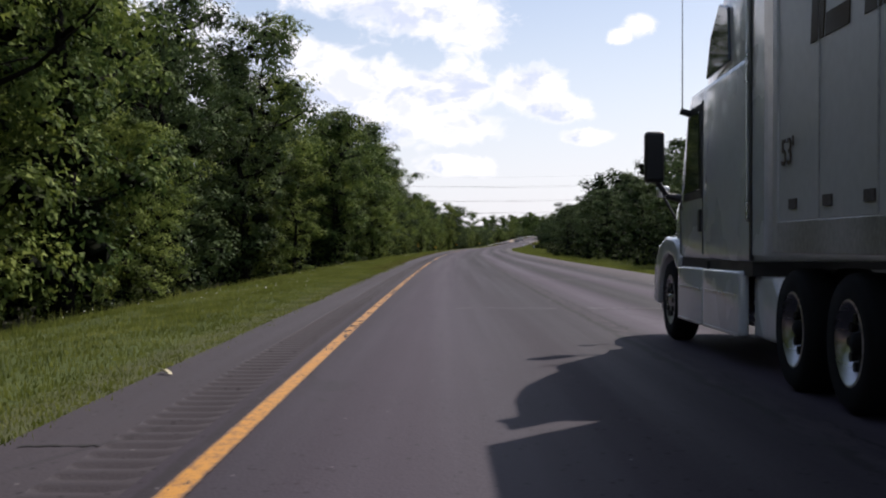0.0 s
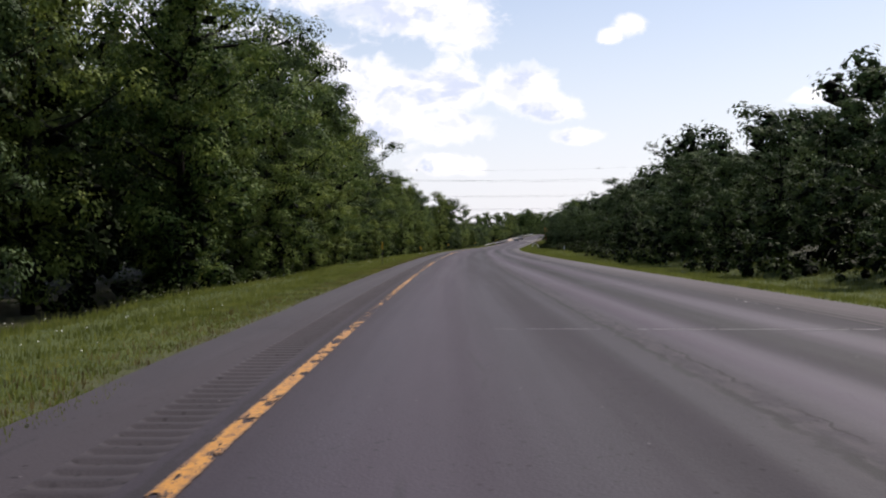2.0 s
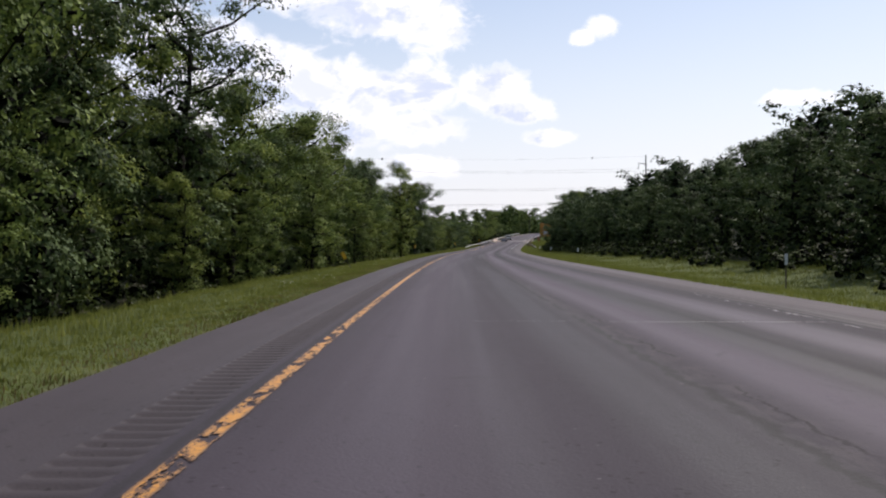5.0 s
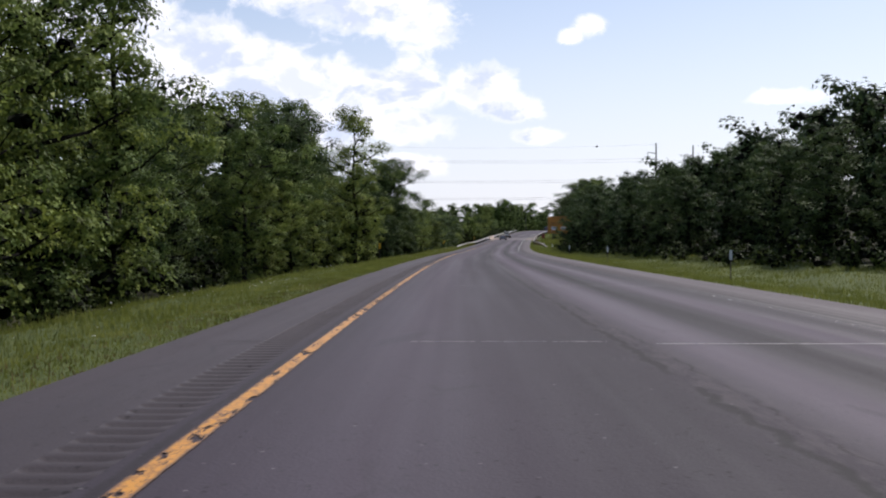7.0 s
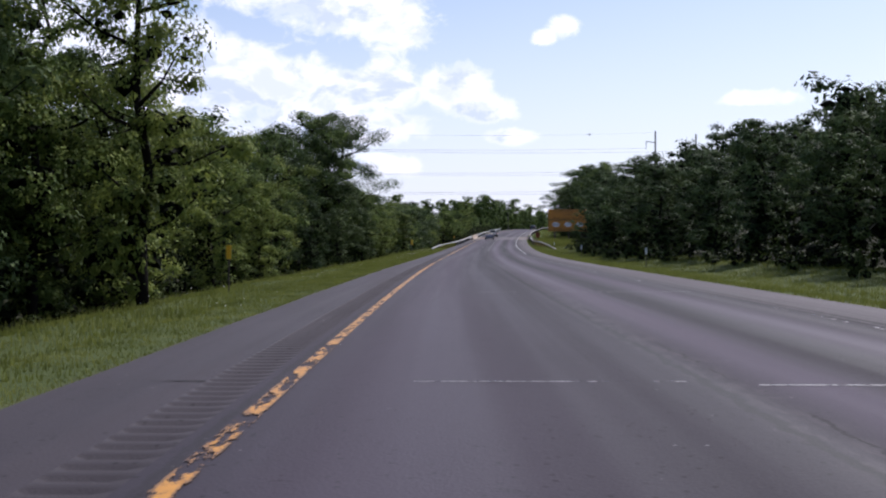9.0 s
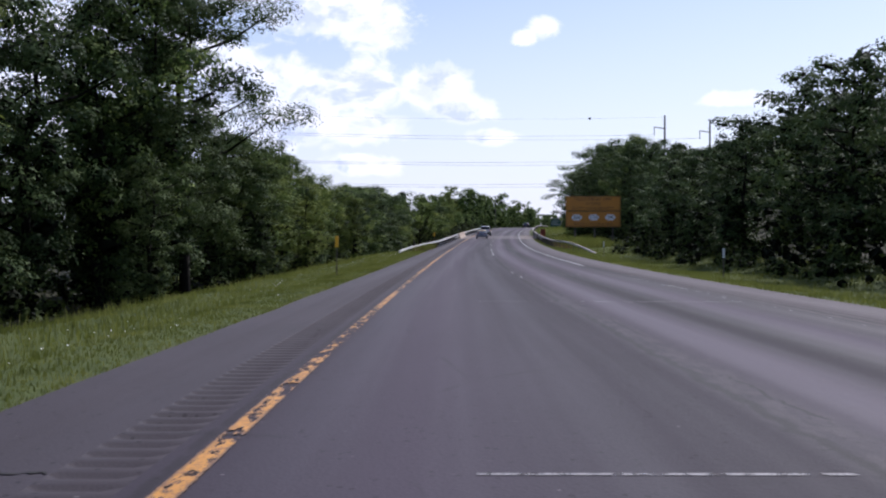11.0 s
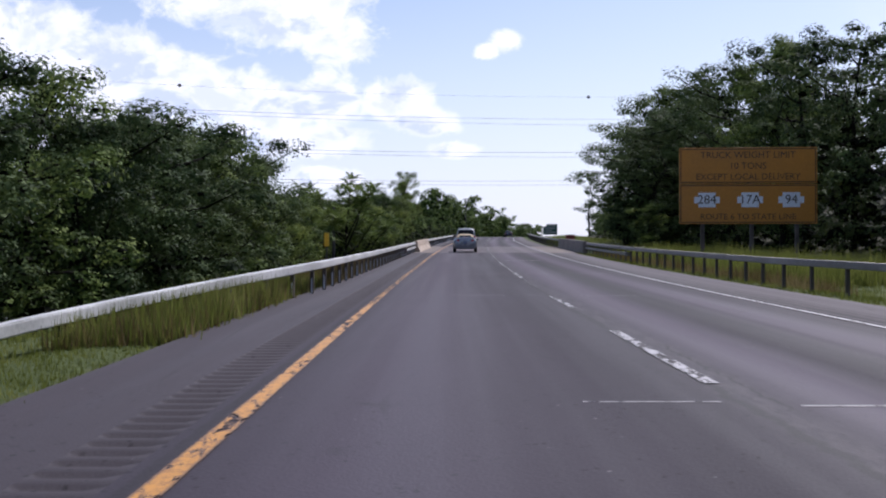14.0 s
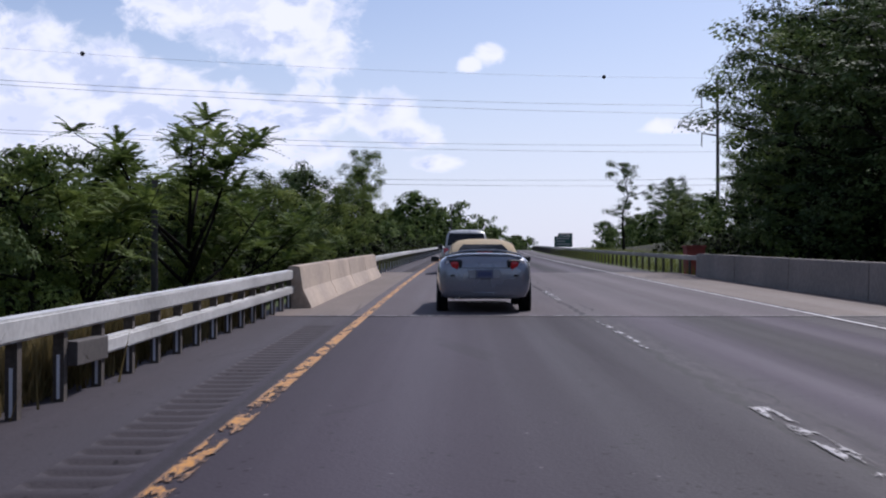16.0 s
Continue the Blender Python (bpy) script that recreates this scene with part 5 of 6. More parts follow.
def leaf_cloud(rnd, centres, spread, count, size, flat=0.6, simple=False, core=0.52, high=5.0):
    """Leaves on lumpy clumps, with the clumps' inner masses."""
    v, f = leaves_only(rnd, centres, spread, count, size, flat, simple)
    if not core:
        return v, f
    cv, cf = clump_cores(rnd, centres, spread, flat, core, high)
    return np.concatenate([v, cv]), np.concatenate([f, cf + len(v)])


def leaves_only(rnd, centres, spread, count, size, flat, simple):
    """Bent leaf blades scattered round cluster centres: vertices and faces."""
    n = len(centres) * count
    c = np.repeat(np.asarray(centres), count, axis=0)
    out = rnd.normal(0, 1, (n, 3))
    out[:, 2] = out[:, 2] * 0.9 + 0.28
    out /= np.linalg.norm(out, axis=1)[:, None] + 1e-9
    lump = 1.0 + 0.28 * np.sin(out[:, 0] * 5 + np.arange(n) // count) * np.cos(out[:, 1] * 4.3 + out[:, 2] * 3.7)
    far = np.repeat(np.asarray(spread), count) * 1.75 * lump * rnd.uniform(0, 1, n) ** 0.15 * rnd.uniform(0.86, 1.16, n)
    off = out * far[:, None] * np.array([1, 1, flat])
    p = c + off
    up = np.array([0, 0, 0.5]) + out * 1.0 + rnd.normal(0, 0.26, (n, 3))
    up /= np.linalg.norm(up, axis=1)[:, None]
    a = np.cross(up, rnd.normal(0, 1, (n, 3)))
    a /= np.linalg.norm(a, axis=1)[:, None] + 1e-9
    b = np.cross(up, a)
    k = size * rnd.uniform(0.6, 1.35, (n, 1))
    if simple:
        v = np.stack([p - a * k, p + b * k * 0.8, p + a * k * 0.8 - b * k * 0.5], axis=1).reshape(-1, 3)
        return v, np.arange(n * 3).reshape(-1, 3)
    v = np.stack([p - a * k, p + b * k * 0.55 - up * k * 0.12, p + a * k, p - b * k * 0.55 - up * k * 0.12], axis=1).reshape(-1, 3)
    i = np.arange(n)[:, None] * 4
    f = np.concatenate([np.hstack([i, i + 1, i + 2]), np.hstack([i, i + 2, i + 3])])
    return v, f


def fast_mesh(name, v, f, mat, cores=0):
    me = bpy.data.meshes.new(name)
    me.vertices.add(len(v))
    me.vertices.foreach_set("co", np.asarray(v, dtype=np.float32).ravel())
    me.loops.add(f.size)
    me.loops.foreach_set("vertex_index", np.asarray(f, dtype=np.int32).ravel())
    me.polygons.add(len(f))
    me.polygons.foreach_set("loop_start", np.arange(0, f.size, f.shape[1], dtype=np.int32))
    me.update(calc_edges=True)
    me.materials.append(mat)
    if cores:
        # the near-black masses for the inner shade come last
        me.materials.append(CROWN_SHADE)
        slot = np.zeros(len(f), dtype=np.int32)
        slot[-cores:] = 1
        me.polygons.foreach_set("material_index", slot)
    return me


def tree_frame(seed, crown, base, lean=0.25, limbs=11, thin_top=False):
    """Trunk and limbs of a tree 10 m tall, and its leaf cluster centres."""
    r = random.Random(seed)
    bm = bmesh.new()
    spine = [Vector((0, 0, -0.6))]
    for i in range(1, 7):
        z = i * 9.2 / 6
        spine.append(Vector((r.uniform(-lean, lean) * i * 0.4, r.uniform(-lean, lean) * i * 0.4, z)))
    rad = [0.19, 0.155, 0.13, 0.105, 0.08, 0.05, 0.02]
    for i in range(6):
        rod(bm, spine[i], spine[i + 1], rad[i], rad[i + 1], 7)
    tips, wide = [], []

    def along(z):
        q = max(0, min(5.99, z / 9.2 * 6))
        i = int(q)
        return spine[i].lerp(spine[i + 1], q - i)

    for k in range(limbs):
        z = base + (9.3 - base) * (k + r.random() * 0.8) / limbs
        rel = (z - base) / (10 - base)
        reach = crown * 1.06 * (math.sin(math.pi * min(1, 0.07 + rel * 0.9)) ** 0.62) * r.uniform(0.7, 1.15)
        ang = k * 2.4 + r.uniform(-0.5, 0.5)
        a = along(z)
        tip = a + Vector((math.cos(ang) * reach, math.sin(ang) * reach, r.uniform(0.1, 0.55) * reach + 0.2))
        mid = a.lerp(tip, 0.5) + Vector((0, 0, -0.08 * reach))
        rod(bm, a, mid, 0.06, 0.04, 5)
        rod(bm, mid, tip, 0.04, 0.012, 4)
        tips.append(tip)
        wide.append(r.uniform(0.30, 0.50))
        for j in range(4):
            q = (0.12, 0.45, 0.7, 0.95)[j] + r.uniform(-0.08, 0.08)
            b0 = a.lerp(tip, q)
            e = b0 + Vector((r.uniform(-1, 1), r.uniform(-1, 1), r.uniform(-0.45, 0.8))) * reach * 0.44
            e.z = min(e.z, 10.0)
            if j < 2:
                rod(bm, b0, e, 0.022, 0.006, 3)
            tips.append(e)
            wide.append(r.uniform(0.22, 0.46))
    # inner clumps whose dark cores close the crown round its stem
    z = base + 0.6
    while z < 8.6:
        ang, far = r.uniform(0, math.tau), r.uniform(0.25, 0.7)
        tips.append(along(z) + Vector((math.cos(ang) * far, math.sin(ang) * far, 0)))
        wide.append(r.uniform(0.42, 0.6))
        z += 0.75
    for j in range(5):
        tips.append(Vector((r.uniform(-0.5, 0.5), r.uniform(-0.5, 0.5), r.uniform(8.6, 9.9))) + Vector((spine[-1].x, spine[-1].y, 0)))
        wide.append(0.34)
    return bm, [tuple(t) for t in tips], wide


def make_tree(seed, crown, base, mat, label, per=32, size=0.19, limbs=11, thin=1.0, simple=False, core=0.5):
    rnd = np.random.default_rng(seed)
    bm, tips, wide = tree_frame(seed, crown, base, limbs=limbs)
    root = thing("tree", Matrix(), label, "tree", "roadside trees")
    part("trunk", bm, BARK, root, smooth=True)
    v, f = leaf_cloud(rnd, tips, [x * thin for x in wide], per, size, 0.6, simple, core)
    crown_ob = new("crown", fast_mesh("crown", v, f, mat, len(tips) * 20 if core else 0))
    crown_ob.parent = root
    return root


def wood_edge(per, size, first, mats, simple=False, core=0.5):
    """One tree of each kind, with leaves as fine as its distance asks."""
    return [
        make_tree(first + 1, 2.6, 0.5, mats[0], "tall green deciduous tree with a full leafy crown", per, size, 15, 1.0, simple, core),
        make_tree(first + 2, 2.3, 0.6, mats[1], "bright green leafy tree at the wood's edge", per, size, 14, 1.0, simple, core),
        make_tree(first + 3, 2.9, 0.5, mats[2], "dark green spreading tree with layered limbs", per, size, 15, 1.0, simple, core),
        make_tree(first + 4, 2.0, 0.9, mats[0], "slender green tree with a narrow uneven crown", per, size, 14, 1.0, simple, core),
        make_tree(first + 5, 2.5, 0.3, mats[1], "low-branched green tree with leaves to the ground", per, size, 15, 1.0, simple, core),
        make_tree(first + 6, 2.2, 2.4, mats[2], "tall open tree with bare lower trunk and airy crown", int(per * 0.7), size, 10, 0.9, simple, 0.0),
    ]


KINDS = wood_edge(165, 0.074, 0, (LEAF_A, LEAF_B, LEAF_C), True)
# outer wood in dark leaves only, its shaded side put into the colour
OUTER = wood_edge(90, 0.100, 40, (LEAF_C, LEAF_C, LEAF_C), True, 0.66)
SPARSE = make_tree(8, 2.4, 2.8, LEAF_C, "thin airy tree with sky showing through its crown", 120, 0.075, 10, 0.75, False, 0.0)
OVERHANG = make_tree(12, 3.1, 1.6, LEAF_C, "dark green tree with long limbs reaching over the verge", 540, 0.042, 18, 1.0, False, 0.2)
def make_sumac(seed, mat, label):
    """A tree 10 m tall with upswept limbs that end in rosettes of long pinnate leaves."""
    r = random.Random(seed)
    root = thing("tree", Matrix(), label, "tree", "roadside trees")
    bm = bmesh.new()
    fork = Vector((0.1, 0.0, 2.6))
    rod(bm, (0, 0, -0.6), fork, 0.20, 0.15, 8)
    tips = []
    for k in range(9):
        ang = k * 2.4 + r.uniform(-0.3, 0.3)
        lift = (0.5, 0.9, 1.5)[k % 3] * r.uniform(0.85, 1.15)
        way_out = Vector((math.cos(ang), math.sin(ang), lift)).normalized()
        knee = fork + Vector((0, 0, 0.25 * k)) + way_out * r.uniform(1.4, 2.2)
        end = knee + (way_out + Vector((0, 0, 0.6))).normalized() * r.uniform(1.6, 2.9)
        end.z = min(end.z, 9.1)
        rod(bm, fork + Vector((0, 0, 0.22 * k - 0.2)), knee, 0.075, 0.05, 6)
        rod(bm, knee, end, 0.05, 0.025, 5)
        tips.append(end)
        for j in range(7):
            q = r.uniform(0.1, 1.0)
            a0 = knee.lerp(end, q)
            e = a0 + Vector((r.uniform(-1, 1), r.uniform(-1, 1), r.uniform(0.0, 0.9))) * r.uniform(0.7, 1.4)
            rod(bm, a0, e, 0.022, 0.012, 4)
            tips.append(e)
    part("trunk", bm, BARK, root, smooth=True)
    vs, fs = [], []
    for tip in tips:
        for k in range(11):
            ang = k * math.tau / 11 + r.uniform(-0.2, 0.2)
            rise, long_ = r.uniform(0.0, 1.5), r.uniform(0.75, 1.2)
            out = Vector((math.cos(ang), math.sin(ang), rise)).normalized()
            side = Vector((-math.sin(ang), math.cos(ang), 0))
            for j in range(8):
                q = (j + 1) / 8
                stem = tip + out * (long_ * q) - Vector((0, 0, 0.34 * q * q * long_))
                size = 0.21 * (1 - 0.45 * q)
                for sgn in (-1, 1):
                    base = len(vs)
                    lay = side * sgn + out * 0.5 - Vector((0, 0, r.uniform(0.1, 0.5)))
                    vs += [stem - out * 0.04, stem + lay * size + out * 0.02, stem + out * 0.05]
                    fs.append((base, base + 1, base + 2))
    crown_ob = new("crown", fast_mesh("crown", np.array(vs), np.array(fs), mat))
    crown_ob.parent = root
    return root


SUMAC = make_sumac(9, LEAF_A, "spreading tree with long feathery leaves on upswept branches")
for ob in KINDS + OUTER + [SPARSE, SUMAC, OVERHANG]:
    ob["used"] = 0


def plant(kind, s, l, tall, spin, extra=None, squash=1.0):
    base = far_z(s, l) - 0.05
    p = place(s, l, base)
    tall += sink(s, l)
    k = tall / 10.0
    m = pose(p.x, p.y, p.z, 0, 0, spin) @ Matrix.Diagonal((k * squash, k * squash, k, 1))
    if not kind["used"]:
        kind["used"] = 1
        kind.matrix_basis = m
        return kind
    ob = copy_thing(kind, m)
    ob.matrix_basis = m
    return ob


def left_top(s):
    """Height of the wood on the inner side."""
    return 1.4 + float(np.interp(s, [-60, 40, 60, 83, 100, 115, 130, 143, 150, 170, 195, 207, 214, 225, 243, 250, 257, 275, 285, 294, 304, 311, 340, 354, 368, 380, 388, 402, 410, 420, 440, 474, 490, 496, 503, 560, 700],
                                 [14, 14.4, 14.6, 15.8, 14.6, 13.2, 13.6, 14.2, 15.4, 16.0, 15.2, 13.6, 11.6, 10.2, 10.6, 10.2, 9.2, 8.6, 9.2, 11.8, 11.8, 8.8, 8.6, 9.6, 11.0, 10.4, 7.4, 6.8, 6.6, 6.0, 5.7, 6.2, 6.0, 4.6, 4.2, 5.0, 8]))


def left_face(s):
    return float(np.interp(s, [-60, 44, 54, 70, 76, 86, 99, 105, 150, 250, 300, 340, 400, 440, 485, 500, 530, 600, 700], [-10, -9.6, -12.5, -12.5, -10, -14, -14, -8.8, -10.5, -11, -11, -11.3, -11.2, -10.5, -11.5, -9.5, -8.0, -7.5, -8]))


def right_top(s):
    return float(np.interp(s, [-60, 76, 90, 130, 150, 160, 197, 230, 260, 282, 320, 360, 393, 400, 418, 424, 433, 445, 465, 486, 497, 525, 546, 562, 600],
                           [7.5, 7.7, 8.2, 7.8, 8.7, 8.0, 7.3, 8.0, 6.2, 7.7, 8.0, 9.0, 8.6, 7.2, 8.6, 6.8, 8.2, 8.6, 10.8, 12.4, 13.2, 14.4, 15.0, 11, 6]))


def right_face(s):
    return float(np.interp(s, [-60, 150, 175, 222, 300, 335, 376, 412, 440, 452, 486, 494, 500, 530, 560, 600, 800],
                           [12, 12, 13, 15.3, 15.2, 14.6, 12.6, 12.4, 13.6, 18, 19, 17.4, 16.6, 16.6, 18.4, 19, 22]))


rng = random.Random(11)
s = -30.0
while s < 576:
    k = rng.choice(KINDS[:5])
    # darker leaves along these stretches stand in for the wood's shaded hollows
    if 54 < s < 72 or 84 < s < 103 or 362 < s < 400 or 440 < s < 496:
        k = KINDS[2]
    tall = left_top(s) * rng.uniform(0.80, 1.05)
    plant(k, s, left_face(s) - 0.6 - rng.uniform(0, 4.6), tall, rng.uniform(0, 360), squash=min(1.0, 0.72 + 3 / tall))
    s += rng.uniform(4.0, 6.0)
s = -10.0
while s < 562:
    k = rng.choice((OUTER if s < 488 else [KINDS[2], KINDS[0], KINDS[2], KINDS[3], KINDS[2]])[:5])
    tall = right_top(s) * rng.uniform(0.72, 1.08)
    plant(k, s, right_face(s) + 1.6 + rng.uniform(0, 4.5), tall, rng.uniform(0, 360), squash=min(1.15, 0.75 + 3 / tall))
    s += rng.uniform(4.4, 6.8)
# trees that stand out by their form
plant(SUMAC, 526, -10.2, 9.2, 40, squash=0.95)
plant(SUMAC, 519, -11.8, 6.9, 160, squash=1.0)
plant(SUMAC, 533, -9.6, 5.4, 250, squash=1.1)
plant(SUMAC, 541, -9.8, 5.2, 330, squash=1.1)
plant(KINDS[0], 592, -9.6, 10.6, 30, squash=0.8)
plant(KINDS[4], 601, -10.2, 10.0, 130, squash=0.8)
plant(KINDS[1], 580, -9.2, 6.8, 210)
for q_, (s_, l_, h_) in enumerate(((550, 20.5, 15.0), (558, 22.0, 14.4), (566, 22.5, 12.8), (575, 23.5, 10.2), (588, 24.5, 8.4), (545, 25.0, 15.5), (536, 21.0, 14.6))):
    plant(KINDS[(2, 0, 2)[q_ % 3]], s_, l_, h_, 53 * q_, squash=1.2)
for q_, (s_, l_, h_, w_) in enumerate(((531, 14.9, 9.6, 1.55), (525.5, 15.4, 10.2, 1.5), (538, 16.8, 12.0, 1.4), (520, 16.2, 10.6, 1.35), (602, 20.5, 6.6, 1.3), (591, 19.6, 5.6, 1.4), (614, 22.0, 7.2, 1.2))):
    plant(KINDS[(2, 2, 0)[q_ % 3]], s_, l_, h_, 71 * q_, squash=w_)
plant(KINDS[1], 501.5, 12.8, 3.6, 70, squash=1.3)
plant(SPARSE, 640, 19.5, 11.5, 20)
plant(SPARSE, 628, 24, 8.5, 200)
plant(OVERHANG, 380, -11.2, 14.0, 10, squash=0.96)
plant(KINDS[0], 376, -13.5, 14.0, 80)
plant(KINDS[2], 379, -12.6, 13.4, 190, squash=1.05)
plant(KINDS[2], 384, -13.6, 12.6, 310, squash=1.05)
# beyond 440 m the dark-leaved kind stands in for shade in the wood
for q_, (s_, l_, h_) in enumerate(((470, -12.0, 7.0), (475, -13.5, 7.2), (481, -12.0, 7.2), (488, -11.5, 7.0), (463, -11.5, 6.6), (458, -11.0, 6.6), (394, -11.4, 8.0), (400, -10.8, 7.7), (405, -11.8, 7.8))):
    plant(KINDS[2 if s_ > 440 else q_ % 3], s_, l_, h_, 77 * q_)
for q_, s_ in enumerate((446, 452, 458, 464, 471, 478)):
    plant(KINDS[(2, 0, 2, 2)[q_ % 4]], s_, -10.6 - 0.5 * (q_ % 3), 6.9 + 0.3 * (q_ % 2), 61 * q_, squash=1.2)
for q_, (s_, l_, h_) in enumerate(((386, -15.0, 9.4), (391, -12.6, 8.5), (397, -13.2, 8.2), (403, -12.4, 8.0), (409, -13.0, 8.4), (415, -12.0, 8.0), (421, -11.6, 7.2), (427, -12.2, 6.9), (433, -11.6, 6.7), (439, -11.4, 6.7), (480, -13.4, 7.8), (484, -12.2, 8.4), (488, -13.6, 8.4), (482, -15.5, 8.8), (492, -12.4, 7.2))):
    plant(KINDS[(4, 2, 0, 4, 2)[q_ % 5]], s_, l_, h_, 47 * q_, squash=1.2)
plant(OUTER[5], 300, 24, 9, 0)
plant(KINDS[5], 286, -14.0, 9.8, 75)
plant(KINDS[0], 306, -12.4, 11.4, 100, squash=0.95)
plant(KINDS[2], 297.5, -12.4, 12.6, 30, squash=0.95)
plant(KINDS[2], 311, -11.6, 9.6, 230)
plant(KINDS[0], 108, -10.8, 13.0, 140, squash=1.0)
plant(KINDS[0], 243.5, -11.4, 12.6, 300, squash=0.95)
plant(KINDS[4], 237, -10.6, 11.6, 120)
plant(KINDS[1], 247, -10.4, 10.6, 20)
# smaller trees standing out in front of the wood
s = -4.0
while s < 440:
    for j in range(rng.choice((1, 1, 2))):
        if 248 < s < 262 or 52 < s < 72 or 82 < s < 102:
            continue
        h_ = min(rng.uniform(4.5, 8.5), left_top(s) * 0.78)
        # dark-leaved kind from 352 to 400 m, again in place of shade
        plant(KINDS[2 if 352 < s < 400 and rng.choice((4, 1)) else rng.choice((4, 1, 4, 0))], s + j * rng.uniform(2.0, 3.2), left_face(s) + rng.uniform(-0.2, 1.6), h_, rng.uniform(0, 360), squash=1.05)
    s += rng.uniform(14, 26)
plant(KINDS[1], 302, -8.1, 11.9, 200, squash=0.8)
plant(KINDS[0], 299, -13.4, 13.2, 20, squash=0.75)

# woods behind, and the far woods: one mass of foliage each


def wood(name, spots, mat, label, per=12, size=0.3, seed=3, core=0.74):
    rnd = np.random.default_rng(seed)
    protos = []
    for q in range(5):
        bm, tips, wide = tree_frame(30 + q, 2.7, 0.9, limbs=9)
        bm.free()
        wide = [x * 1.45 for x in wide]
        protos.append((leaves_only(rnd, tips, wide, per, size, 0.6, True), clump_cores(rnd, tips, wide, 0.6, core, 9.0, (OCT_V, OCT_F))))
    vs, fs, inner, base = [], [], [], 0
    for s, l, tall in spots:
        (lv, lf), (cv, cf) = protos[rnd.integers(5)]
        v, f = np.concatenate([lv, cv]), lf
        a = rnd.uniform(0, math.tau)
        k = tall / 10
        rot = np.array([[math.cos(a), -math.sin(a), 0], [math.sin(a), math.cos(a), 0], [0, 0, 1]])
        p = place(s, l, far_z(s, l))
        vs.append((v @ rot.T) * np.array([k, k, k]) + np.array(p))
        fs.append(f + base)
        inner.append(cf + len(lv) + base)
        base += len(v)
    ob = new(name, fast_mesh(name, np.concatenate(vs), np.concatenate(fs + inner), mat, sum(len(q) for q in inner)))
    return tagged(ob, label, "woodland", kind="stuff")


spots = []
rng = random.Random(21)
for row, back in enumerate((7.5, 13.0)):
    s = -40.0
    while s < 575:
        spots.append((s, left_face(s) - back - rng.uniform(0, 3), left_top(s) * rng.uniform(0.82, 1.08) + sink(s, -20)))
        s += rng.uniform(4.2, 6.5) + row
s = -60.0
while s < 640:
    for back in (12.0,):
        spots.append((s, left_face(s) - back - rng.uniform(0, 2), left_top(s) * rng.uniform(0.5, 0.75)))
    s += rng.uniform(3.2, 4.6)
wood("woodland_inner_side", spots, SHADE_LEAF, "dense green woodland behind the roadside trees", 22, 0.20, 3)
spots = []
for row, back in enumerate((7, 13.5, 21, 30, 41)):
    s = -30.0
    while s < 590 - row * 4:
        up = 0.9 if s < 400 else 0.74
        spots.append((s, right_face(s) + back + rng.uniform(-2, 3), (right_top(s) * 0.6 + 5.0) * rng.uniform(0.75, 1.15) * up))
        s += rng.uniform(5.0, 7.5) + row * 1.2
wood("woodland_hill", spots, SHADE_LEAF, "dense green woodland on the rising hillside", 26, 0.20, 4)
spots = []
for i in range(150):
    s = rng.uniform(600, 1150)
    l = -9 - abs(rng.gauss(0, 26)) if s > 680 else -9 - abs(rng.gauss(0, 8))
    spots.append((s, l, rng.uniform(4, 6) if s < 740 else rng.uniform(10, 16)))
for i in range(110):
    s = rng.uniform(700, 1200)
    spots.append((s, 26 + abs(rng.gauss(0, 30)), rng.uniform(5, 9)))
for i in range(14):
    spots.append((rng.uniform(590, 680), 22 + abs(rng.gauss(0, 9)), rng.uniform(3, 5.5)))
wood("woodland_far", spots, LEAF_A, "far green woods along the highway", 22, 0.28, 5, 0.5)


def undergrowth(name, spots, mat, label, per, size, seed):
    """Low leafy clumps from the soil up."""
    rnd = np.random.default_rng(seed)
    cs, wd = [], []
    for s, l, tall in spots:
        for j in range(int(4 + tall * 4)):
            q = rnd.uniform(0, 1)
            p = place(s + rnd.normal(0, 0.55 * tall), l + rnd.normal(0, 0.35 * tall), far_z(s, l) + 0.1 + q * tall * rnd.uniform(0.4, 1.0))
            cs.append(tuple(p))
            wd.append(0.16 + 0.10 * tall * (1 - q * 0.5))
    v, f = leaf_cloud(rnd, cs, wd, per, size, 0.8, False, 0.5, 99.0)
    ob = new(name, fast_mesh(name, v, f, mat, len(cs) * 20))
    return tagged(ob, label, "shrubs", kind="stuff")


spots = []
s = -20.0
while s < 600:
    spots.append((s, left_face(s) + rng.uniform(-3.0, 0.2), rng.uniform(0.3, 1.1)))
    spots.append((s + 1, left_face(s) - 4.0 + rng.uniform(-1, 1), rng.uniform(1.6, 3.6)))
    s += rng.uniform(2.2, 4.6)
s = 0.0
while s < 600:
    spots.append((s, right_face(s) + rng.uniform(-0.6, 2.0), rng.uniform(0.5, 1.6)))
    spots.append((s + 1, right_face(s) + 4.0 + rng.uniform(-1, 1), rng.uniform(1.4, 3.4)))
    s += rng.uniform(3.0, 5.5)
s = 470.0
while s < 526:
    spots.append((s, -5.2 + rng.uniform(-2.2, 0.5), rng.uniform(0.3, 0.8)))
    s += rng.uniform(0.5, 1.2)
s = 526.0
while s < 640:
    spots.append((s, -6.0 + rng.uniform(-2.5, 0.6), rng.uniform(0.9, 2.4)))
    s += rng.uniform(1.2, 2.4)
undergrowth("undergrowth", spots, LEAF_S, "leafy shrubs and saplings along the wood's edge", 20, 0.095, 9)


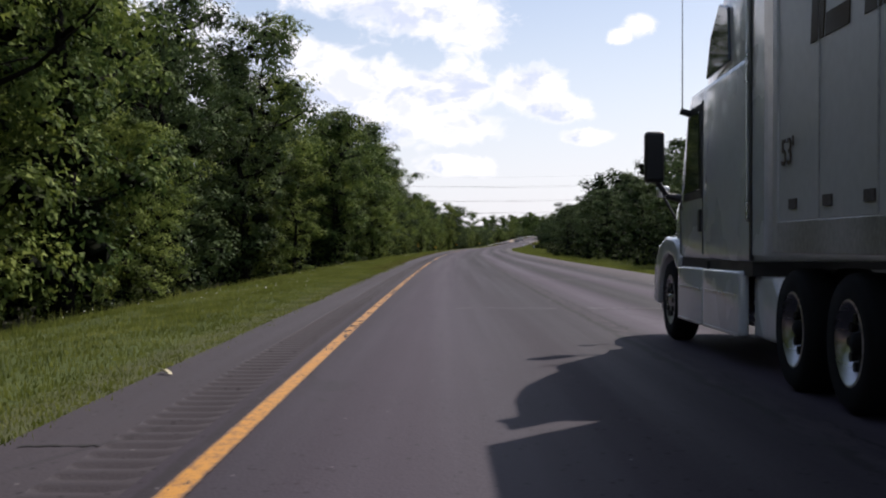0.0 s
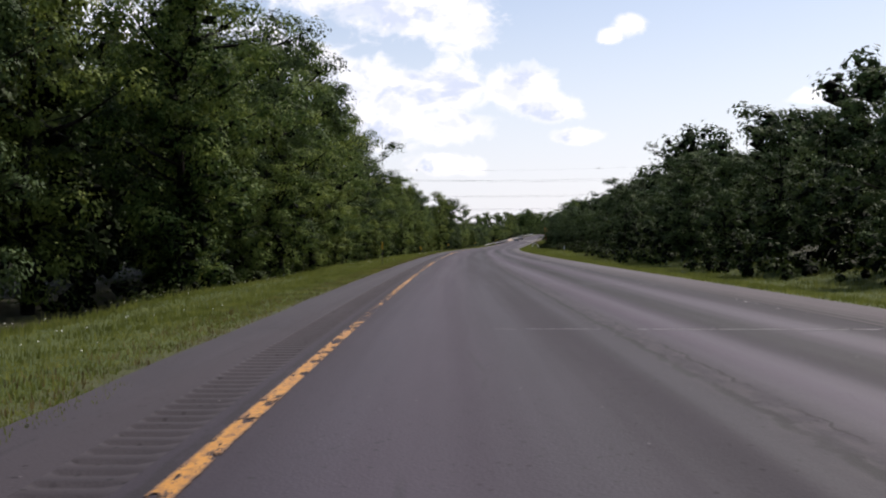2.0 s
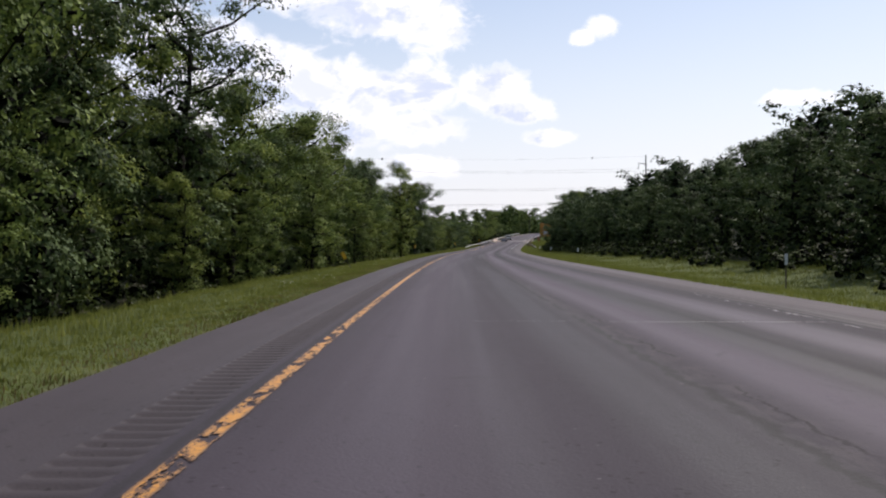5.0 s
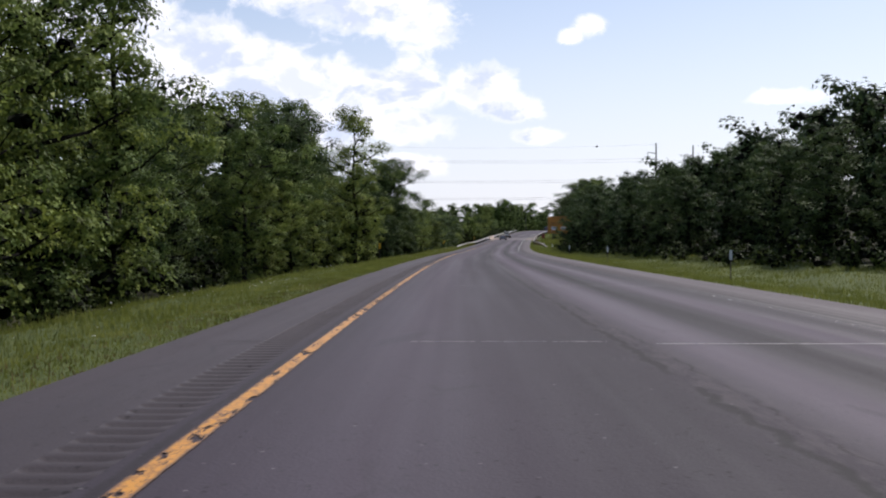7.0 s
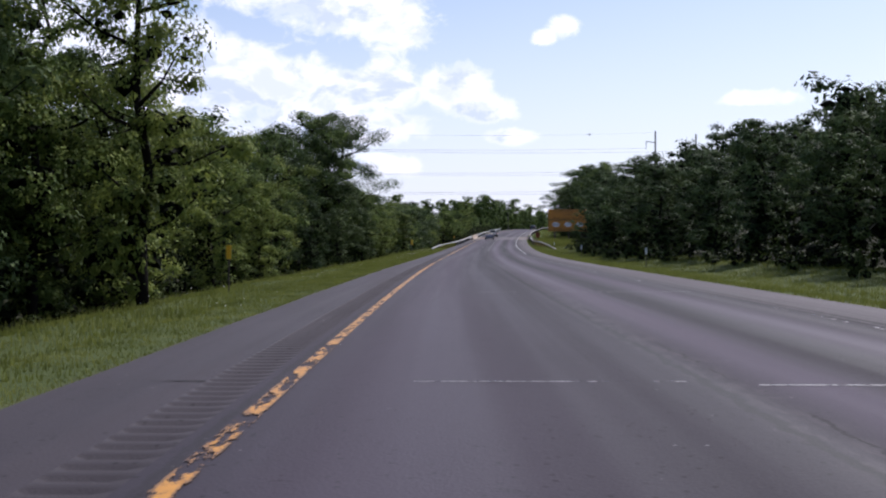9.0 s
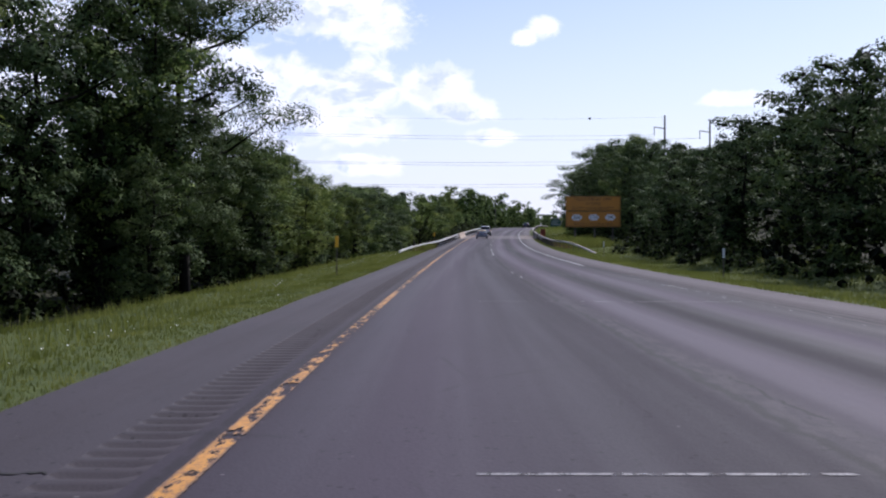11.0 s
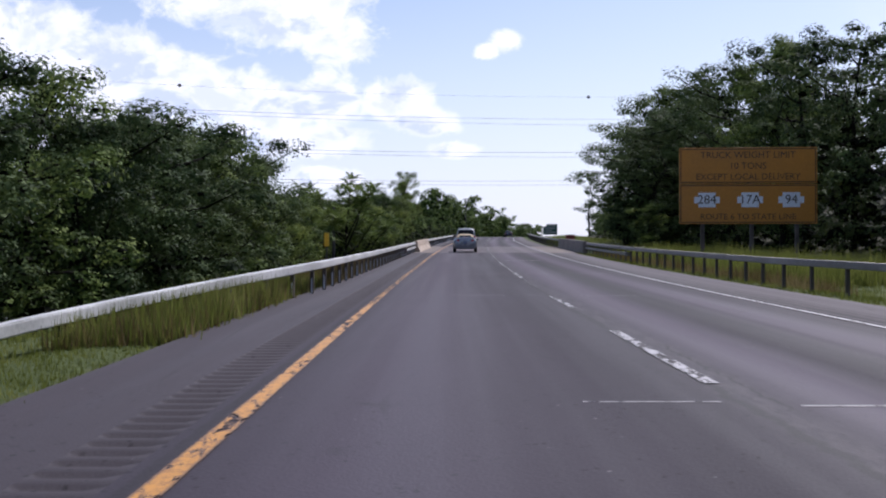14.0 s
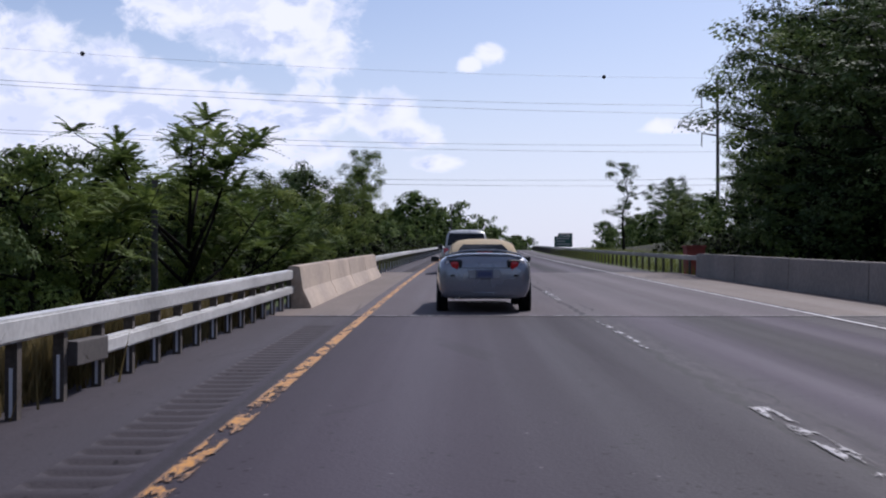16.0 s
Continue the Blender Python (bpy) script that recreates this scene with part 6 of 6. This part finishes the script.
def grass(name, bands, mat, label, seed):
    """Blades in tufts: three-cornered, bent by chance."""
    rnd = np.random.default_rng(seed)
    vs = []
    for s0, s1, l0, l1, dens, h0, h1 in bands:
        n = int((s1 - s0) * abs(l1 - l0) * dens)
        ss, ls = rnd.uniform(s0, s1, n), rnd.uniform(l0, l1, n)
        a = np.radians(np.interp(ss, STATION, TURN))
        x = np.interp(ss, STATION, CX) + ls * np.cos(a)
        y = np.interp(ss, STATION, CY) + ls * np.sin(a)
        z = np.interp(ss, STATION, CZ) + np.array([far_z(p, q) for p, q in zip(ss, ls)]) - 0.02
        root = np.stack([x, y, z], 1)
        for b in range(3):
            ang = rnd.uniform(0, math.tau, n)
            h = rnd.uniform(h0, h1, n) * (0.75 + 0.4 * np.abs(np.sin(ss * 0.21) * np.cos(ls * 0.9 + ss * 0.05)))
            wd = rnd.uniform(0.005, 0.012, n) * (1 + h)
            d = np.stack([np.cos(ang), np.sin(ang), np.zeros(n)], 1)
            e = np.stack([-np.sin(ang), np.cos(ang), np.zeros(n)], 1)
            o = root + np.stack([rnd.normal(0, 0.07, n), rnd.normal(0, 0.07, n), np.zeros(n)], 1)
            tip = o + e * (h * rnd.uniform(-0.5, 0.5, n))[:, None] + np.stack([np.zeros(n), np.zeros(n), h], 1)
            vs.append(np.stack([o - d * wd[:, None], o + d * wd[:, None], tip], 1).reshape(-1, 3))
    v = np.concatenate(vs)
    f = np.arange(len(v)).reshape(-1, 3)
    return tagged(new(name, fast_mesh(name, v, f, mat)), label, "grass", kind="stuff")


grass("grass", [(-5, 70, -3.5, -2.62, 190, 0.02, 0.07), (-5, 70, -6.0, -3.4, 90, 0.03, 0.11), (70, 440, -4.8, -3.1, 90, 0.03, 0.10), (440, 474, -4.6, -3.3, 40, 0.04, 0.14), (70, 474, -8.5, -4.6, 30, 0.05, 0.18),
                (-5, 70, -8.8, -5.8, 45, 0.05, 0.16), (-5, 520, -13, -8.0, 6, 0.1, 0.4), (5, 500, 7.7, 12, 34, 0.05, 0.17), (5, 520, 12, 18.5, 12, 0.08, 0.27), (526, 640, -8, -3.2, 9, 0.2, 0.8),
                (520, 700, 8.8, 18, 4, 0.15, 0.6), (456, 496, 9.6, 15, 30, 0.3, 1.1), (434, 451, -4.6, -3.08, 130, 0.18, 0.60)],
      GRASS, "long green and straw-coloured grass on the verges", 4)

grass("dry_grass", [(55, 175, -3.9, -2.95, 26, 0.03, 0.12), (176, 250, -4.2, -3.2, 16, 0.03, 0.12), (434, 451, -4.6, -3.08, 90, 0.15, 0.52), (450, 499, -3.9, -2.98, 300, 0.28, 0.68), (474, 499, -8.0, -3.9, 30, 0.1, 0.4), (450, 498, 8.7, 10.2, 40, 0.15, 0.5)], DRY_GRASS, "dry brown grass and weeds along the shoulder and under the guard rail", 14)


def flowers(name, n, seed):
    """White flower heads: small flat stars over the grass."""
    rnd = np.random.default_rng(seed)
    vs, fs = [], []
    for i in range(n):
        s = rnd.uniform(0, 440)
        l = rnd.uniform(-8.0, -3.6)
        if noise.noise((s * 0.06, l * 0.3, 9.0)) < 0.12:
            continue
        c = np.array(place(s, l, far_z(s, l) + rnd.uniform(0.10, 0.24)))
        r = rnd.uniform(0.007, 0.014)
        base = len(vs)
        vs.append(c + [0, 0, 0.012])
        for k in range(6):
            a = k * math.tau / 6
            vs.append(c + [r * math.cos(a), r * math.sin(a), rnd.uniform(-0.01, 0.01)])
        fs += [(base, base + 1 + k, base + 1 + (k + 1) % 6) for k in range(6)]
    return tagged(new(name, fast_mesh(name, np.array(vs), np.array(fs), FLOWER)), "small white flower heads among the verge grass", "wildflowers", kind="stuff")


flowers("wildflowers", 2200, 8)
